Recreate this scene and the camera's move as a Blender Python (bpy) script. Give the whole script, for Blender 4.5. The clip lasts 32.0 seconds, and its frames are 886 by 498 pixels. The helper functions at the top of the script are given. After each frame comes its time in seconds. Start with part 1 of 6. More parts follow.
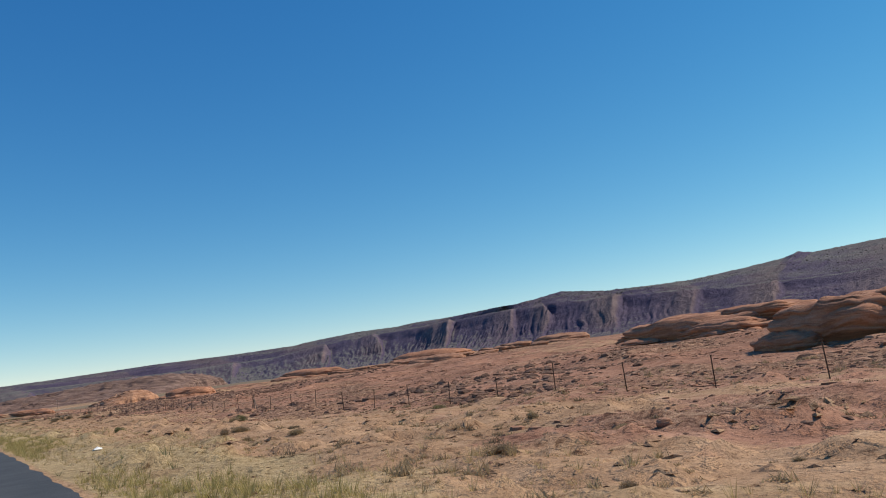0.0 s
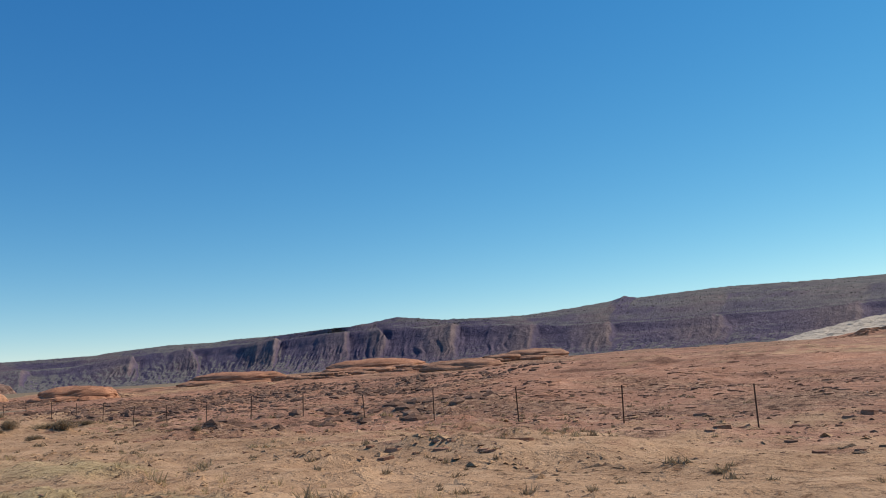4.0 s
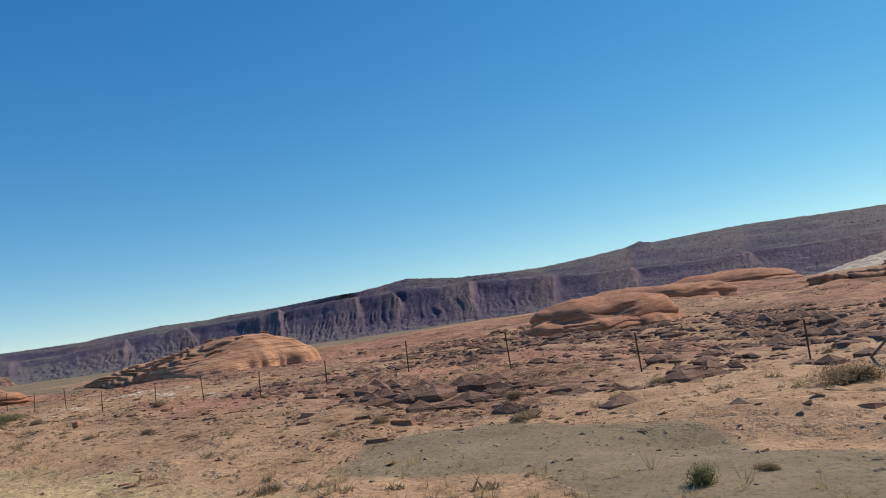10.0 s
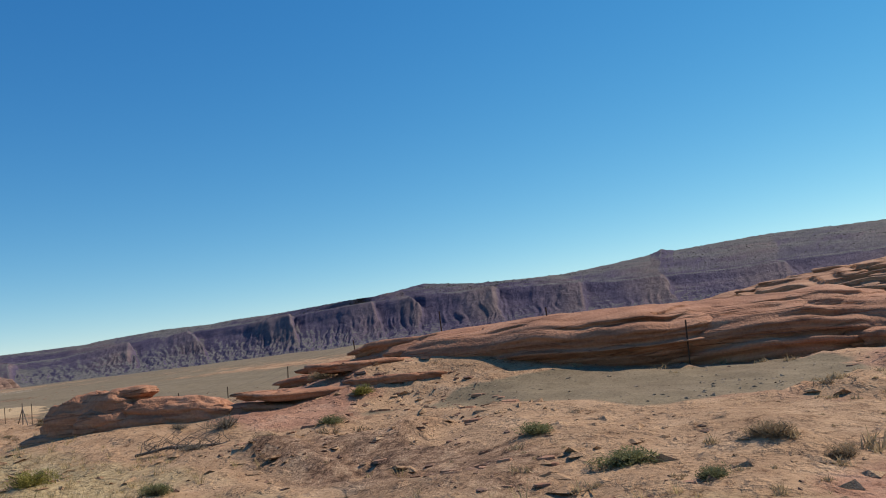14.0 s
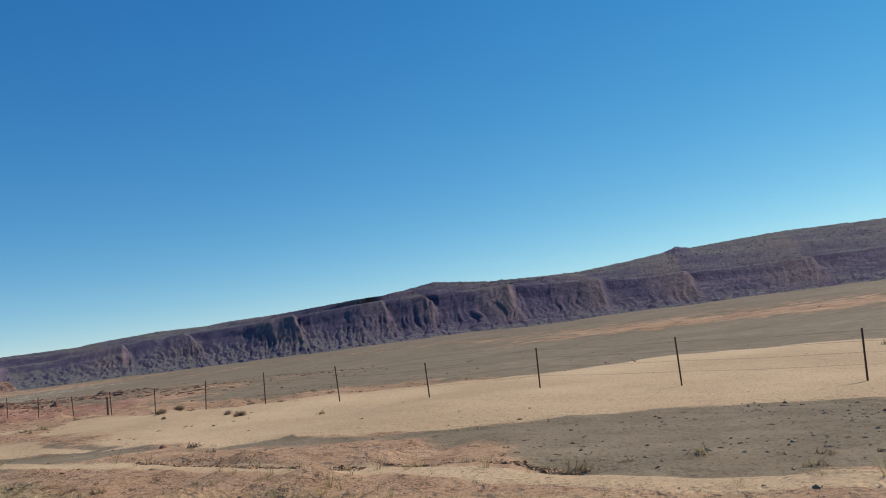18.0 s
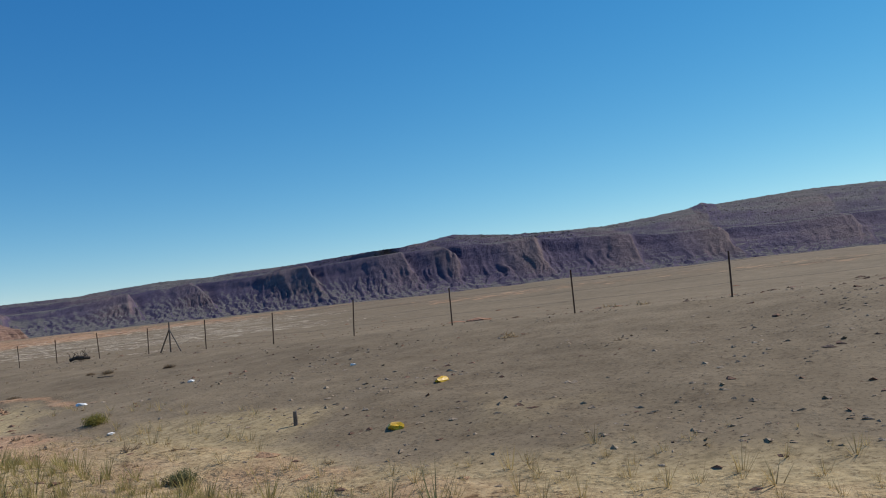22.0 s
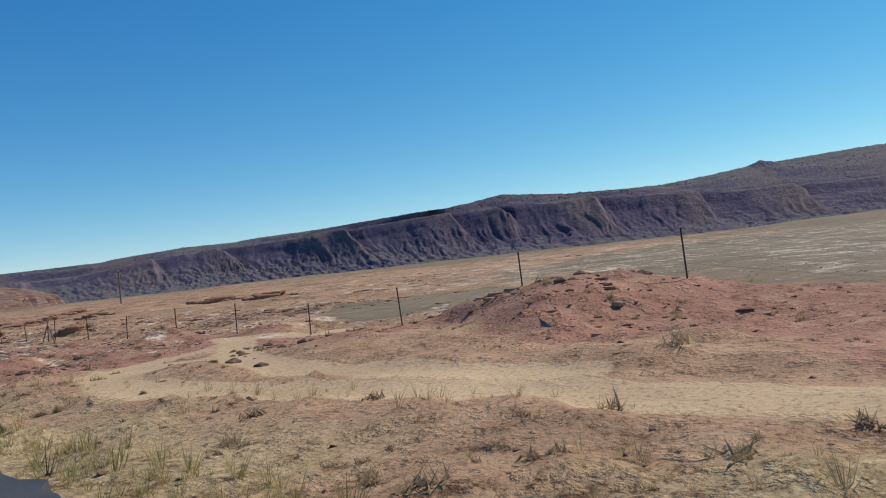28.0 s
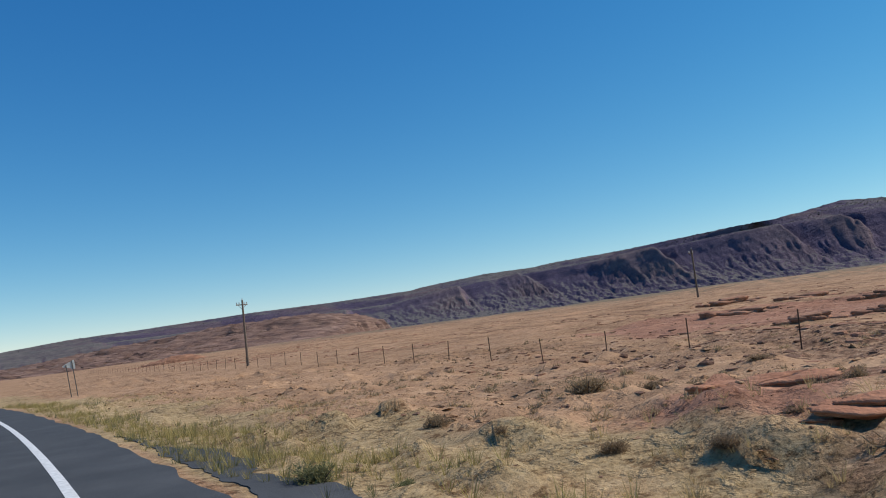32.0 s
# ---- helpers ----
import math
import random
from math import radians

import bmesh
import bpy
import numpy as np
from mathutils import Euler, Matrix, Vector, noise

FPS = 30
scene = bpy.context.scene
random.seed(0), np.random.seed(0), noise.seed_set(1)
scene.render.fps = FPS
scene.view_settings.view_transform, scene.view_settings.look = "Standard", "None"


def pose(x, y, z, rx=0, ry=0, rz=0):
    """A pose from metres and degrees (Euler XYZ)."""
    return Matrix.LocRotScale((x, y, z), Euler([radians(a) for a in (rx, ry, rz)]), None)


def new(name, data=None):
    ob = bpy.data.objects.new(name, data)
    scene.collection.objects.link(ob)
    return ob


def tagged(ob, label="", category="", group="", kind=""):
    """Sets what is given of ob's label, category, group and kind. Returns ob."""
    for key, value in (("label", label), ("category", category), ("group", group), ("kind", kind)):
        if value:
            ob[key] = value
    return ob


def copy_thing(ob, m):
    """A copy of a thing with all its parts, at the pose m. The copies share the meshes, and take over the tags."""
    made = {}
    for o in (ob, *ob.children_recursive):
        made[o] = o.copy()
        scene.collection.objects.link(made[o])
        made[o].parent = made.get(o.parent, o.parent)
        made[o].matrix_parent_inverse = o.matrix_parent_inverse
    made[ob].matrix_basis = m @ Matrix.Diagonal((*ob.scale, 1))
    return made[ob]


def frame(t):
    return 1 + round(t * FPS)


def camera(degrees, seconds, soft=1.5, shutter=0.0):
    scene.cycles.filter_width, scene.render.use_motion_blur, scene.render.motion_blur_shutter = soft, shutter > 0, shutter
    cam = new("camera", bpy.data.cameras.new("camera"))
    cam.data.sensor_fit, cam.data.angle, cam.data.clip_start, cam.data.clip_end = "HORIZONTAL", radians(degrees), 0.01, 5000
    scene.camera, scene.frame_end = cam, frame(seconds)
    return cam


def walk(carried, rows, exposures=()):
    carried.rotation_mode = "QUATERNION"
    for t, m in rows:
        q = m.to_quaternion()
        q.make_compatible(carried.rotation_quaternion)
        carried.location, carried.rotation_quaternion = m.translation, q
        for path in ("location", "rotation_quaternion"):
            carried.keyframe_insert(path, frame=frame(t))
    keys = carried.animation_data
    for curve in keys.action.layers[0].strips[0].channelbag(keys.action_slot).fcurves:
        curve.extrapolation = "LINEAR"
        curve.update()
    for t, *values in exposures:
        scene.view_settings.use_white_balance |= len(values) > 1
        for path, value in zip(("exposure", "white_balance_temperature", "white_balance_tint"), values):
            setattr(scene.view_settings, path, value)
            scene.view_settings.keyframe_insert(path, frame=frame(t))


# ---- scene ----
cam = camera(58.02, 32.0, soft=1.05, shutter=0.006)
PATH = [
    (0.0, pose(0.01, -0.00, 1.75, 98.17, 6.56, -32.18)),
    (0.5, pose(0.12, 10.39, 1.75, 98.02, 4.65, -35.23)),
    (1.0, pose(0.24, 20.78, 1.75, 98.58, 2.73, -39.34)),
    (1.5, pose(0.35, 31.17, 1.75, 98.69, 5.55, -41.04)),
    (2.0, pose(0.47, 41.57, 1.75, 98.06, 5.16, -42.90)),
    (2.5, pose(0.58, 51.97, 1.75, 97.89, 3.86, -43.46)),
    (4.5, pose(1.13, 93.44, 1.75, 99.06, 3.26, -45.89)),
    (5.0, pose(1.27, 103.79, 1.75, 99.09, 5.15, -42.07)),
    (5.5, pose(1.41, 114.15, 1.75, 98.90, 5.27, -41.61)),
    (6.0, pose(1.55, 124.53, 1.75, 98.72, 4.66, -41.50)),
    (6.5, pose(1.67, 134.91, 1.75, 99.11, 4.07, -41.93)),
    (7.0, pose(1.78, 145.28, 1.75, 99.65, 2.08, -42.50)),
    (7.5, pose(1.88, 155.67, 1.75, 98.72, 5.61, -40.13)),
    (8.0, pose(1.98, 166.05, 1.75, 96.20, 5.69, -43.91)),
    (8.5, pose(2.06, 176.45, 1.75, 96.35, 5.91, -45.43)),
    (9.0, pose(2.14, 186.87, 1.75, 96.55, 6.72, -46.31)),
    (9.5, pose(2.21, 197.33, 1.75, 96.39, 7.86, -46.27)),
    (10.0, pose(2.28, 207.83, 1.75, 96.23, 7.19, -46.96)),
    (10.5, pose(2.34, 218.35, 1.75, 96.51, 6.77, -47.20)),
    (11.0, pose(2.39, 228.87, 1.75, 96.72, 6.15, -47.85)),
    (11.5, pose(2.45, 239.40, 1.75, 96.36, 6.62, -47.82)),
    (12.0, pose(2.50, 249.95, 1.75, 96.59, 6.54, -47.58)),
    (12.5, pose(2.54, 260.51, 1.75, 96.97, 5.57, -47.63)),
    (13.0, pose(2.58, 271.10, 1.75, 97.17, 5.46, -47.87)),
    (13.5, pose(2.60, 281.71, 1.75, 97.17, 6.10, -47.63)),
    (14.0, pose(2.62, 292.32, 1.75, 96.88, 6.34, -47.50)),
    (14.5, pose(2.63, 302.93, 1.75, 97.08, 6.59, -47.83)),
    (15.0, pose(2.64, 313.54, 1.75, 97.34, 5.71, -48.10)),
    (15.5, pose(2.63, 324.16, 1.75, 97.88, 5.83, -48.60)),
    (17.5, pose(2.46, 366.77, 1.75, 97.92, 5.31, -48.83)),
    (18.0, pose(2.39, 377.49, 1.75, 96.99, 6.56, -48.56)),
    (18.5, pose(2.31, 388.21, 1.75, 96.61, 7.08, -48.46)),
    (19.0, pose(2.24, 398.91, 1.75, 96.13, 7.14, -48.78)),
    (19.5, pose(2.18, 409.59, 1.75, 95.09, 8.02, -49.33)),
    (20.0, pose(2.12, 420.29, 1.75, 94.93, 7.36, -49.64)),
    (20.5, pose(2.07, 431.00, 1.75, 94.39, 8.58, -49.42)),
    (21.0, pose(2.03, 441.74, 1.75, 94.34, 8.27, -49.61)),
    (21.5, pose(1.99, 452.48, 1.75, 94.45, 7.23, -50.09)),
    (22.0, pose(1.96, 463.25, 1.75, 93.86, 5.62, -49.16)),
    (22.5, pose(1.93, 474.04, 1.75, 93.91, 5.93, -48.78)),
    (23.0, pose(1.91, 484.84, 1.75, 93.46, 6.59, -48.46)),
    (23.5, pose(1.90, 495.69, 1.75, 93.23, 6.74, -48.65)),
    (24.0, pose(1.88, 506.57, 1.75, 92.82, 6.49, -49.01)),
    (24.5, pose(1.85, 517.49, 1.75, 92.83, 5.79, -49.34)),
    (25.0, pose(1.82, 528.46, 1.75, 94.03, 5.08, -49.81)),
    (25.5, pose(1.78, 539.50, 1.75, 94.34, 3.56, -48.48)),
    (26.0, pose(1.72, 550.58, 1.75, 94.66, 4.12, -48.47)),
    (26.5, pose(1.66, 561.69, 1.75, 92.83, 6.88, -47.75)),
    (28.5, pose(1.19, 606.38, 1.75, 90.84, 5.23, -49.24)),
    (29.0, pose(1.03, 617.59, 1.75, 90.07, 4.75, -49.31)),
    (29.5, pose(0.87, 628.80, 1.75, 98.35, 3.69, -43.77)),
    (30.0, pose(0.70, 640.01, 1.75, 101.24, 6.24, -36.49)),
    (30.5, pose(0.53, 651.22, 1.75, 97.37, 6.10, -39.39)),
    (31.0, pose(0.36, 662.43, 1.75, 96.45, 7.57, -38.57)),
    (31.5, pose(0.19, 673.65, 1.75, 94.65, 7.80, -37.58)),
    (32.0, pose(0.02, 684.87, 1.75, 95.64, 6.64, -28.59)),
]
walk(cam, PATH, ((0.0, 0.33, 6600, 10), (1.0, 0.36, 6650, 10), (8.0, 0.37, 6600, 10), (15.0, 0.35, 6550, 10), (18.0, 0.22, 6300, 10), (22.0, 0.17, 6200, 10), (26.0, 0.13, 6050, 10), (28.5, 0.30, 6200, 10), (30.0, 0.34, 6000, 10), (31.0, 0.26, 6150, 10), (32.0, 0.24, 6300, 10)))


# ---- world and sun ----
SUN_EL, SUN_AZ = 42.0, 108.0          # degrees above the horizon, clockwise from the road's direction
world = bpy.data.worlds.new("world")
scene.world = world
world.use_nodes = True
wn = world.node_tree.nodes
sky = wn.new("ShaderNodeTexSky")
sky.sky_type, sky.sun_disc = "NISHITA", False
sky.sun_elevation, sky.sun_rotation = radians(SUN_EL), radians(SUN_AZ)
sky.altitude, sky.air_density, sky.dust_density, sky.ozone_density = 2600, 1.0, 0.0, 2.7
hue = wn.new("ShaderNodeHueSaturation")
hue.inputs["Saturation"].default_value = 1.28
hue.inputs["Hue"].default_value = 0.491
world.node_tree.links.new(sky.outputs["Color"], hue.inputs["Color"])
split, join = wn.new("ShaderNodeSeparateColor"), wn.new("ShaderNodeCombineColor")
link = world.node_tree.links.new
link(hue.outputs["Color"], split.inputs["Color"])
for _band, _power, _gain in (("Red", 1.08, 1.02), ("Green", 0.94, 1.10), ("Blue", 0.62, 1.84)):       # the dry high air: deep blue overhead, paler at the horizon
    _p, _g = wn.new("ShaderNodeMath"), wn.new("ShaderNodeMath")
    _p.operation, _g.operation = "POWER", "MULTIPLY"
    _p.inputs[1].default_value, _g.inputs[1].default_value = _power, _gain
    link(split.outputs[_band], _p.inputs[0])
    link(_p.outputs[0], _g.inputs[0])
    link(_g.outputs[0], join.inputs[_band])
link(join.outputs["Color"], wn["Background"].inputs["Color"])
wn["Background"].inputs["Strength"].default_value = 0.099
sun = new("sun", bpy.data.lights.new("sun", "SUN"))
sun.data.energy, sun.data.angle, sun.data.color = 3.75, radians(0.53), (1.0, 0.91, 0.78)
_a, _e = radians(SUN_AZ), radians(SUN_EL)
sun_way = Vector((math.sin(_a) * math.cos(_e), math.cos(_a) * math.cos(_e), math.sin(_e)))
sun.matrix_world = sun_way.to_track_quat("Z", "Y").to_matrix().to_4x4()

# ---- noise on arrays ----
_rng = np.random.RandomState(7)
_T = _rng.rand(256, 256)


def vnoise(x, y, k=0):
    """Smooth value noise in -1..1."""
    x, y = np.asarray(x, float) + k * 37.17, np.asarray(y, float) + k * 91.73
    i, j = np.floor(x), np.floor(y)
    u, v = x - i, y - j
    u, v = u * u * (3 - 2 * u), v * v * (3 - 2 * v)
    i, j = i.astype(int) & 255, j.astype(int) & 255
    i1, j1 = (i + 1) & 255, (j + 1) & 255
    a = _T[i, j] * (1 - u) + _T[i1, j] * u
    b = _T[i, j1] * (1 - u) + _T[i1, j1] * u
    return (a * (1 - v) + b * v) * 2 - 1


def fbm(x, y, octaves=4, k=0, gain=0.5):
    total, amp = 0, 1.0
    for o in range(octaves):
        total = total + amp * vnoise(x * 2 ** o, y * 2 ** o, k + o)
        amp *= gain
    return total


def step(lo, hi, x):
    s = np.clip((x - lo) / (hi - lo), 0, 1)
    return s * s * (3 - 2 * s)


# ---- mesh helpers ----
def mesh_of(name, verts, tris, material=None, smooth=False):
    me = bpy.data.meshes.new(name)
    verts, tris = np.asarray(verts, np.float32), np.asarray(tris, np.int32)
    n = tris.shape[1]
    me.vertices.add(len(verts))
    me.vertices.foreach_set("co", verts.ravel())
    me.loops.add(tris.size)
    me.loops.foreach_set("vertex_index", tris.ravel())
    me.polygons.add(len(tris))
    me.polygons.foreach_set("loop_start", np.arange(0, tris.size, n, dtype=np.int32))
    me.polygons.foreach_set("use_smooth", np.full(len(tris), smooth))
    me.update(calc_edges=True)
    me.validate()
    if material:
        me.materials.append(material)
    return me


def part(name, bm, material, parent, label="", smooth=False):
    """Links a bmesh, or a ready mesh, as one mesh object under a thing or a part."""
    if isinstance(bm, bmesh.types.BMesh):
        me = bpy.data.meshes.new(name)
        bm.to_mesh(me)
        bm.free()
        me.materials.append(material)
        if smooth:
            me.polygons.foreach_set("use_smooth", np.full(len(me.polygons), True))
    else:
        me = bm
    ob = new(name, me)
    ob.parent = parent
    return tagged(ob, label)


def grid_quads(rows, cols):
    i = np.arange(rows * cols).reshape(rows, cols)
    return np.stack([i[:-1, :-1], i[:-1, 1:], i[1:, 1:], i[1:, :-1]], -1).reshape(-1, 4)


def box_bm(bm, x0, x1, y0, y1, z0, z1, bevel=0.0):
    got = bmesh.ops.create_cube(bm, size=1)["verts"]
    for v in got:
        v.co = Vector(((x0 + x1) / 2 + v.co.x * (x1 - x0), (y0 + y1) / 2 + v.co.y * (y1 - y0), (z0 + z1) / 2 + v.co.z * (z1 - z0)))
    if bevel:
        bmesh.ops.bevel(bm, geom=list({e for v in got for e in v.link_edges}), offset=bevel, segments=1, affect="EDGES")
    return bm


def rod_bm(bm, a, b, ra, rb=None, sides=8):
    a, b = Vector(a), Vector(b)
    got = bmesh.ops.create_cone(bm, cap_ends=True, segments=sides, radius1=ra, radius2=ra if rb is None else rb, depth=(b - a).length)["verts"]
    m = Matrix.Translation((a + b) / 2) @ (b - a).to_track_quat("Z", "Y").to_matrix().to_4x4()
    bmesh.ops.transform(bm, matrix=m, verts=got)
    return bm


# ---- materials ----
class Mat:
    """A small node-tree writer."""

    def __init__(self, name, rough=0.9, metal=0.0, spec=0.3):
        self.m = bpy.data.materials.new(name)
        self.m.use_nodes = True
        self.t = self.m.node_tree
        self.b = self.t.nodes["Principled BSDF"]
        self.b.inputs["Roughness"].default_value = rough
        self.b.inputs["Metallic"].default_value = metal
        self.b.inputs["Specular IOR Level"].default_value = spec
        geo = self.t.nodes.new("ShaderNodeNewGeometry")
        self.pos, self.nor, self.isl = geo.outputs["Position"], geo.outputs["Normal"], geo.outputs["Random Per Island"]

    def link(self, a, b):
        self.t.links.new(a, b)

    def node(self, kind, **inputs):
        n = self.t.nodes.new(kind)
        for k, v in inputs.items():
            s = n.inputs[int(k[1:])] if k[0] == "i" and k[1:].isdigit() else n.inputs[k]
            if isinstance(v, bpy.types.NodeSocket):
                self.link(v, s)
            else:
                s.default_value = v
        return n

    def scaled(self, vec, x, y, z):
        return self.node("ShaderNodeMapping", Vector=vec, Scale=(x, y, z)).outputs[0]

    def noise(self, scale, detail=4.0, vec=None, rough=0.55, distortion=0.0):
        return self.node("ShaderNodeTexNoise", Vector=vec or self.pos, Scale=scale, Detail=detail, Roughness=rough, Distortion=distortion).outputs["Fac"]

    def ramp(self, fac, *stops):
        n = self.t.nodes.new("ShaderNodeValToRGB")
        e = n.color_ramp.elements
        while len(e) < len(stops):
            e.new(0.5)
        for el, (p, c) in zip(e, stops):
            el.position, el.color = p, (*c, 1) if len(c) == 3 else (c[0], c[0], c[0], 1)
        self.link(fac, n.inputs["Fac"])
        return n.outputs["Color"]

    def mix(self, fac, a, b, mode="MIX"):
        n = self.t.nodes.new("ShaderNodeMix")
        n.data_type, n.blend_type = "RGBA", mode
        for s, v in ((n.inputs[0], fac), (n.inputs[6], a), (n.inputs[7], b)):
            if isinstance(v, bpy.types.NodeSocket):
                self.link(v, s)
            else:
                s.default_value = (*v, 1) if isinstance(v, tuple) else v
        return n.outputs[2]

    def math(self, op, a, b=0.0):
        n = self.t.nodes.new("ShaderNodeMath")
        n.operation = op
        for s, v in zip(n.inputs, (a, b)):
            if isinstance(v, bpy.types.NodeSocket):
                self.link(v, s)
            else:
                s.default_value = v
        return n.outputs[0]

    def attr(self, name):
        n = self.t.nodes.new("ShaderNodeAttribute")
        n.attribute_name = name
        return n.outputs["Fac"]

    def objrand(self):
        return self.t.nodes.new("ShaderNodeObjectInfo").outputs["Random"]

    def bump(self, height, strength=0.4, distance=0.05):
        n = self.node("ShaderNodeBump", Height=height, Strength=strength, Distance=distance)
        self.link(n.outputs[0], self.b.inputs["Normal"])

    def color(self, c):
        if isinstance(c, tuple):
            self.b.inputs["Base Color"].default_value = (*c, 1)
        else:
            self.link(c, self.b.inputs["Base Color"])
        return self.m


def mat_ground():
    k = Mat("desert_ground", 0.95, spec=0.15)
    big, mid, fine = k.noise(0.09, 5), k.noise(0.9, 5), k.noise(9.0, 4)
    streak = k.noise(1.0, 7, k.scaled(k.pos, 0.55, 0.3, 1.0), rough=0.65, distortion=0.5)
    tan = k.ramp(mid, (0.3, (0.33, 0.199, 0.114)), (0.55, (0.42, 0.264, 0.154)), (0.75, (0.49, 0.323, 0.199)))
    red = k.ramp(mid, (0.3, (0.28, 0.14, 0.090)), (0.55, (0.375, 0.20, 0.129)), (0.75, (0.455, 0.275, 0.184)))
    grey = k.ramp(mid, (0.3, (0.150, 0.122, 0.076)), (0.7, (0.210, 0.173, 0.112)))
    sand = k.ramp(big, (0.35, (0.46, 0.318, 0.182)), (0.7, (0.54, 0.385, 0.226)))
    white = k.ramp(streak, (0.4, (0.46, 0.375, 0.27)), (0.62, (0.66, 0.57, 0.44)))
    stony = k.ramp(k.noise(2.6, 8, rough=0.78), (0.42, (0.10, 0.056, 0.04)), (0.5, (0.29, 0.165, 0.102)), (0.60, (0.48, 0.32, 0.205)))
    wob = k.math("MULTIPLY", k.math("SUBTRACT", k.noise(0.35, 6), 0.5), 1.5)

    def zone(name, lo, hi):
        return k.ramp(k.math("ADD", k.attr(name), wob), (lo, (0, 0, 0)), (hi, (1, 1, 1)))
    c = k.mix(zone("red", 0.38, 0.62), tan, red)
    c = k.mix(k.math("MULTIPLY", zone("grey", 0.40, 0.62), 0.85), c, grey)
    straw = k.ramp(k.noise(5.0, 6, rough=0.75), (0.36, (0.23, 0.175, 0.088)), (0.5, (0.405, 0.31, 0.162)), (0.66, (0.52, 0.41, 0.235)))
    c = k.mix(k.math("MULTIPLY", zone("verge", 0.4, 0.9), 0.8), c, straw)
    rz = zone("rubble", 0.45, 0.8)
    c = k.mix(k.math("MULTIPLY", rz, 0.75), c, stony)
    c = k.mix(zone("sand", 0.42, 0.6), c, sand)
    wz = k.math("MULTIPLY", zone("white", 0.4, 0.6), k.math("MULTIPLY", k.ramp(streak, (0.53, (0, 0, 0)), (0.60, (1, 1, 1))), k.ramp(k.noise(2.2, 7, rough=0.8), (0.44, (0, 0, 0)), (0.52, (1, 1, 1)))))
    c = k.mix(wz, c, white)
    grit = k.ramp(k.noise(14.0, 3, rough=0.7), (0.34, (0.50, 0.45, 0.42)), (0.44, (1, 1, 1)), (0.66, (1.18, 1.16, 1.13)))
    c = k.mix(0.9, c, grit, "MULTIPLY")
    c = k.mix(0.55, c, k.ramp(big, (0.3, (0.76, 0.73, 0.70)), (0.7, (1.12, 1.1, 1.08))), "MULTIPLY")
    # dark specks painted in for the small shadows of pebbles and hummocks
    speck_shade = k.ramp(k.math("ADD", k.noise(2.6, 8, rough=0.78), k.math("MULTIPLY", k.math("SUBTRACT", big, 0.5), 0.35)), (0.36, (0.36, 0.29, 0.25)), (0.43, (0.9, 0.88, 0.86)), (0.55, (1, 1, 1)), (0.7, (1.12, 1.1, 1.07)))
    c = k.mix(k.math("SUBTRACT", 0.95, k.math("MULTIPLY", k.math("MAXIMUM", zone("sand", 0.42, 0.6), k.math("MULTIPLY", zone("grey", 0.40, 0.62), 0.75)), 0.85)), c, speck_shade, "MULTIPLY")
    # stretched dark streaks with bright gaps: shadows of small ledges, painted on the plain
    bands = k.noise(1.0, 6, k.scaled(k.pos, 0.30, 0.10, 1.0), rough=0.75, distortion=0.8)
    ledge_shade = k.ramp(bands, (0.41, (0.30, 0.22, 0.19)), (0.47, (1, 1, 1)), (0.60, (1.25, 1.17, 1.08)))
    c = k.mix(k.math("MULTIPLY", k.attr("ledgy"), 0.6), c, ledge_shade, "MULTIPLY")
    lumps = k.math("MULTIPLY", k.noise(2.2, 8, rough=0.75), k.math("ADD", 0.9, k.math("MULTIPLY", rz, 6.0)))
    clods = k.ramp(k.noise(2.4, 6, rough=0.6), (0.50, (0, 0, 0)), (0.66, (1, 1, 1)))
    calm = k.math("SUBTRACT", 1.0, k.math("MULTIPLY", k.math("MAXIMUM", k.attr("sand"), k.attr("grey")), 0.85))
    k.bump(k.math("MULTIPLY", k.math("ADD", k.math("ADD", fine, lumps), k.math("MULTIPLY", clods, 1.6)), calm), 0.62, 0.065)
    return k.color(c)


def mat_rock(name, lo, mid, hi, scale=1.0, strata=1.7, crack_width=0.011, crack_depth=0.6):
    k = Mat(name, 0.92, spec=0.2)
    lay = k.noise(1.0, 5, k.scaled(k.pos, 0.3 * scale, 0.3 * scale, strata * scale), rough=0.65, distortion=1.0)
    blot = k.noise(0.35 * scale, 5)
    fine = k.noise(7.0 * scale, 4)
    c = k.ramp(lay, (0.30, lo), (0.5, mid), (0.72, hi))
    c = k.mix(0.6, c, k.ramp(blot, (0.3, (0.72, 0.70, 0.70)), (0.7, (1.15, 1.12, 1.1))), "MULTIPLY")
    c = k.mix(0.35, c, k.ramp(fine, (0.35, (0.6, 0.6, 0.6)), (0.6, (1.1, 1.1, 1.1))), "MULTIPLY")
    seam = k.noise(1.0, 3, k.scaled(k.pos, 0.10 * scale, 0.10 * scale, 1.1 * strata * scale), distortion=0.35)
    crack = k.ramp(k.math("ABSOLUTE", k.math("SUBTRACT", seam, 0.5)), (0.0, (0, 0, 0)), (crack_width, (1, 1, 1)))
    c = k.mix(crack_depth, c, k.ramp(crack, (0.0, (0.45, 0.37, 0.33)), (1.0, (1, 1, 1))), "MULTIPLY")
    k.bump(k.math("ADD", k.math("MULTIPLY", crack, 2.0), k.math("ADD", k.math("MULTIPLY", lay, 1.2), fine)), 0.6, 0.12 / scale)
    return k.color(c)


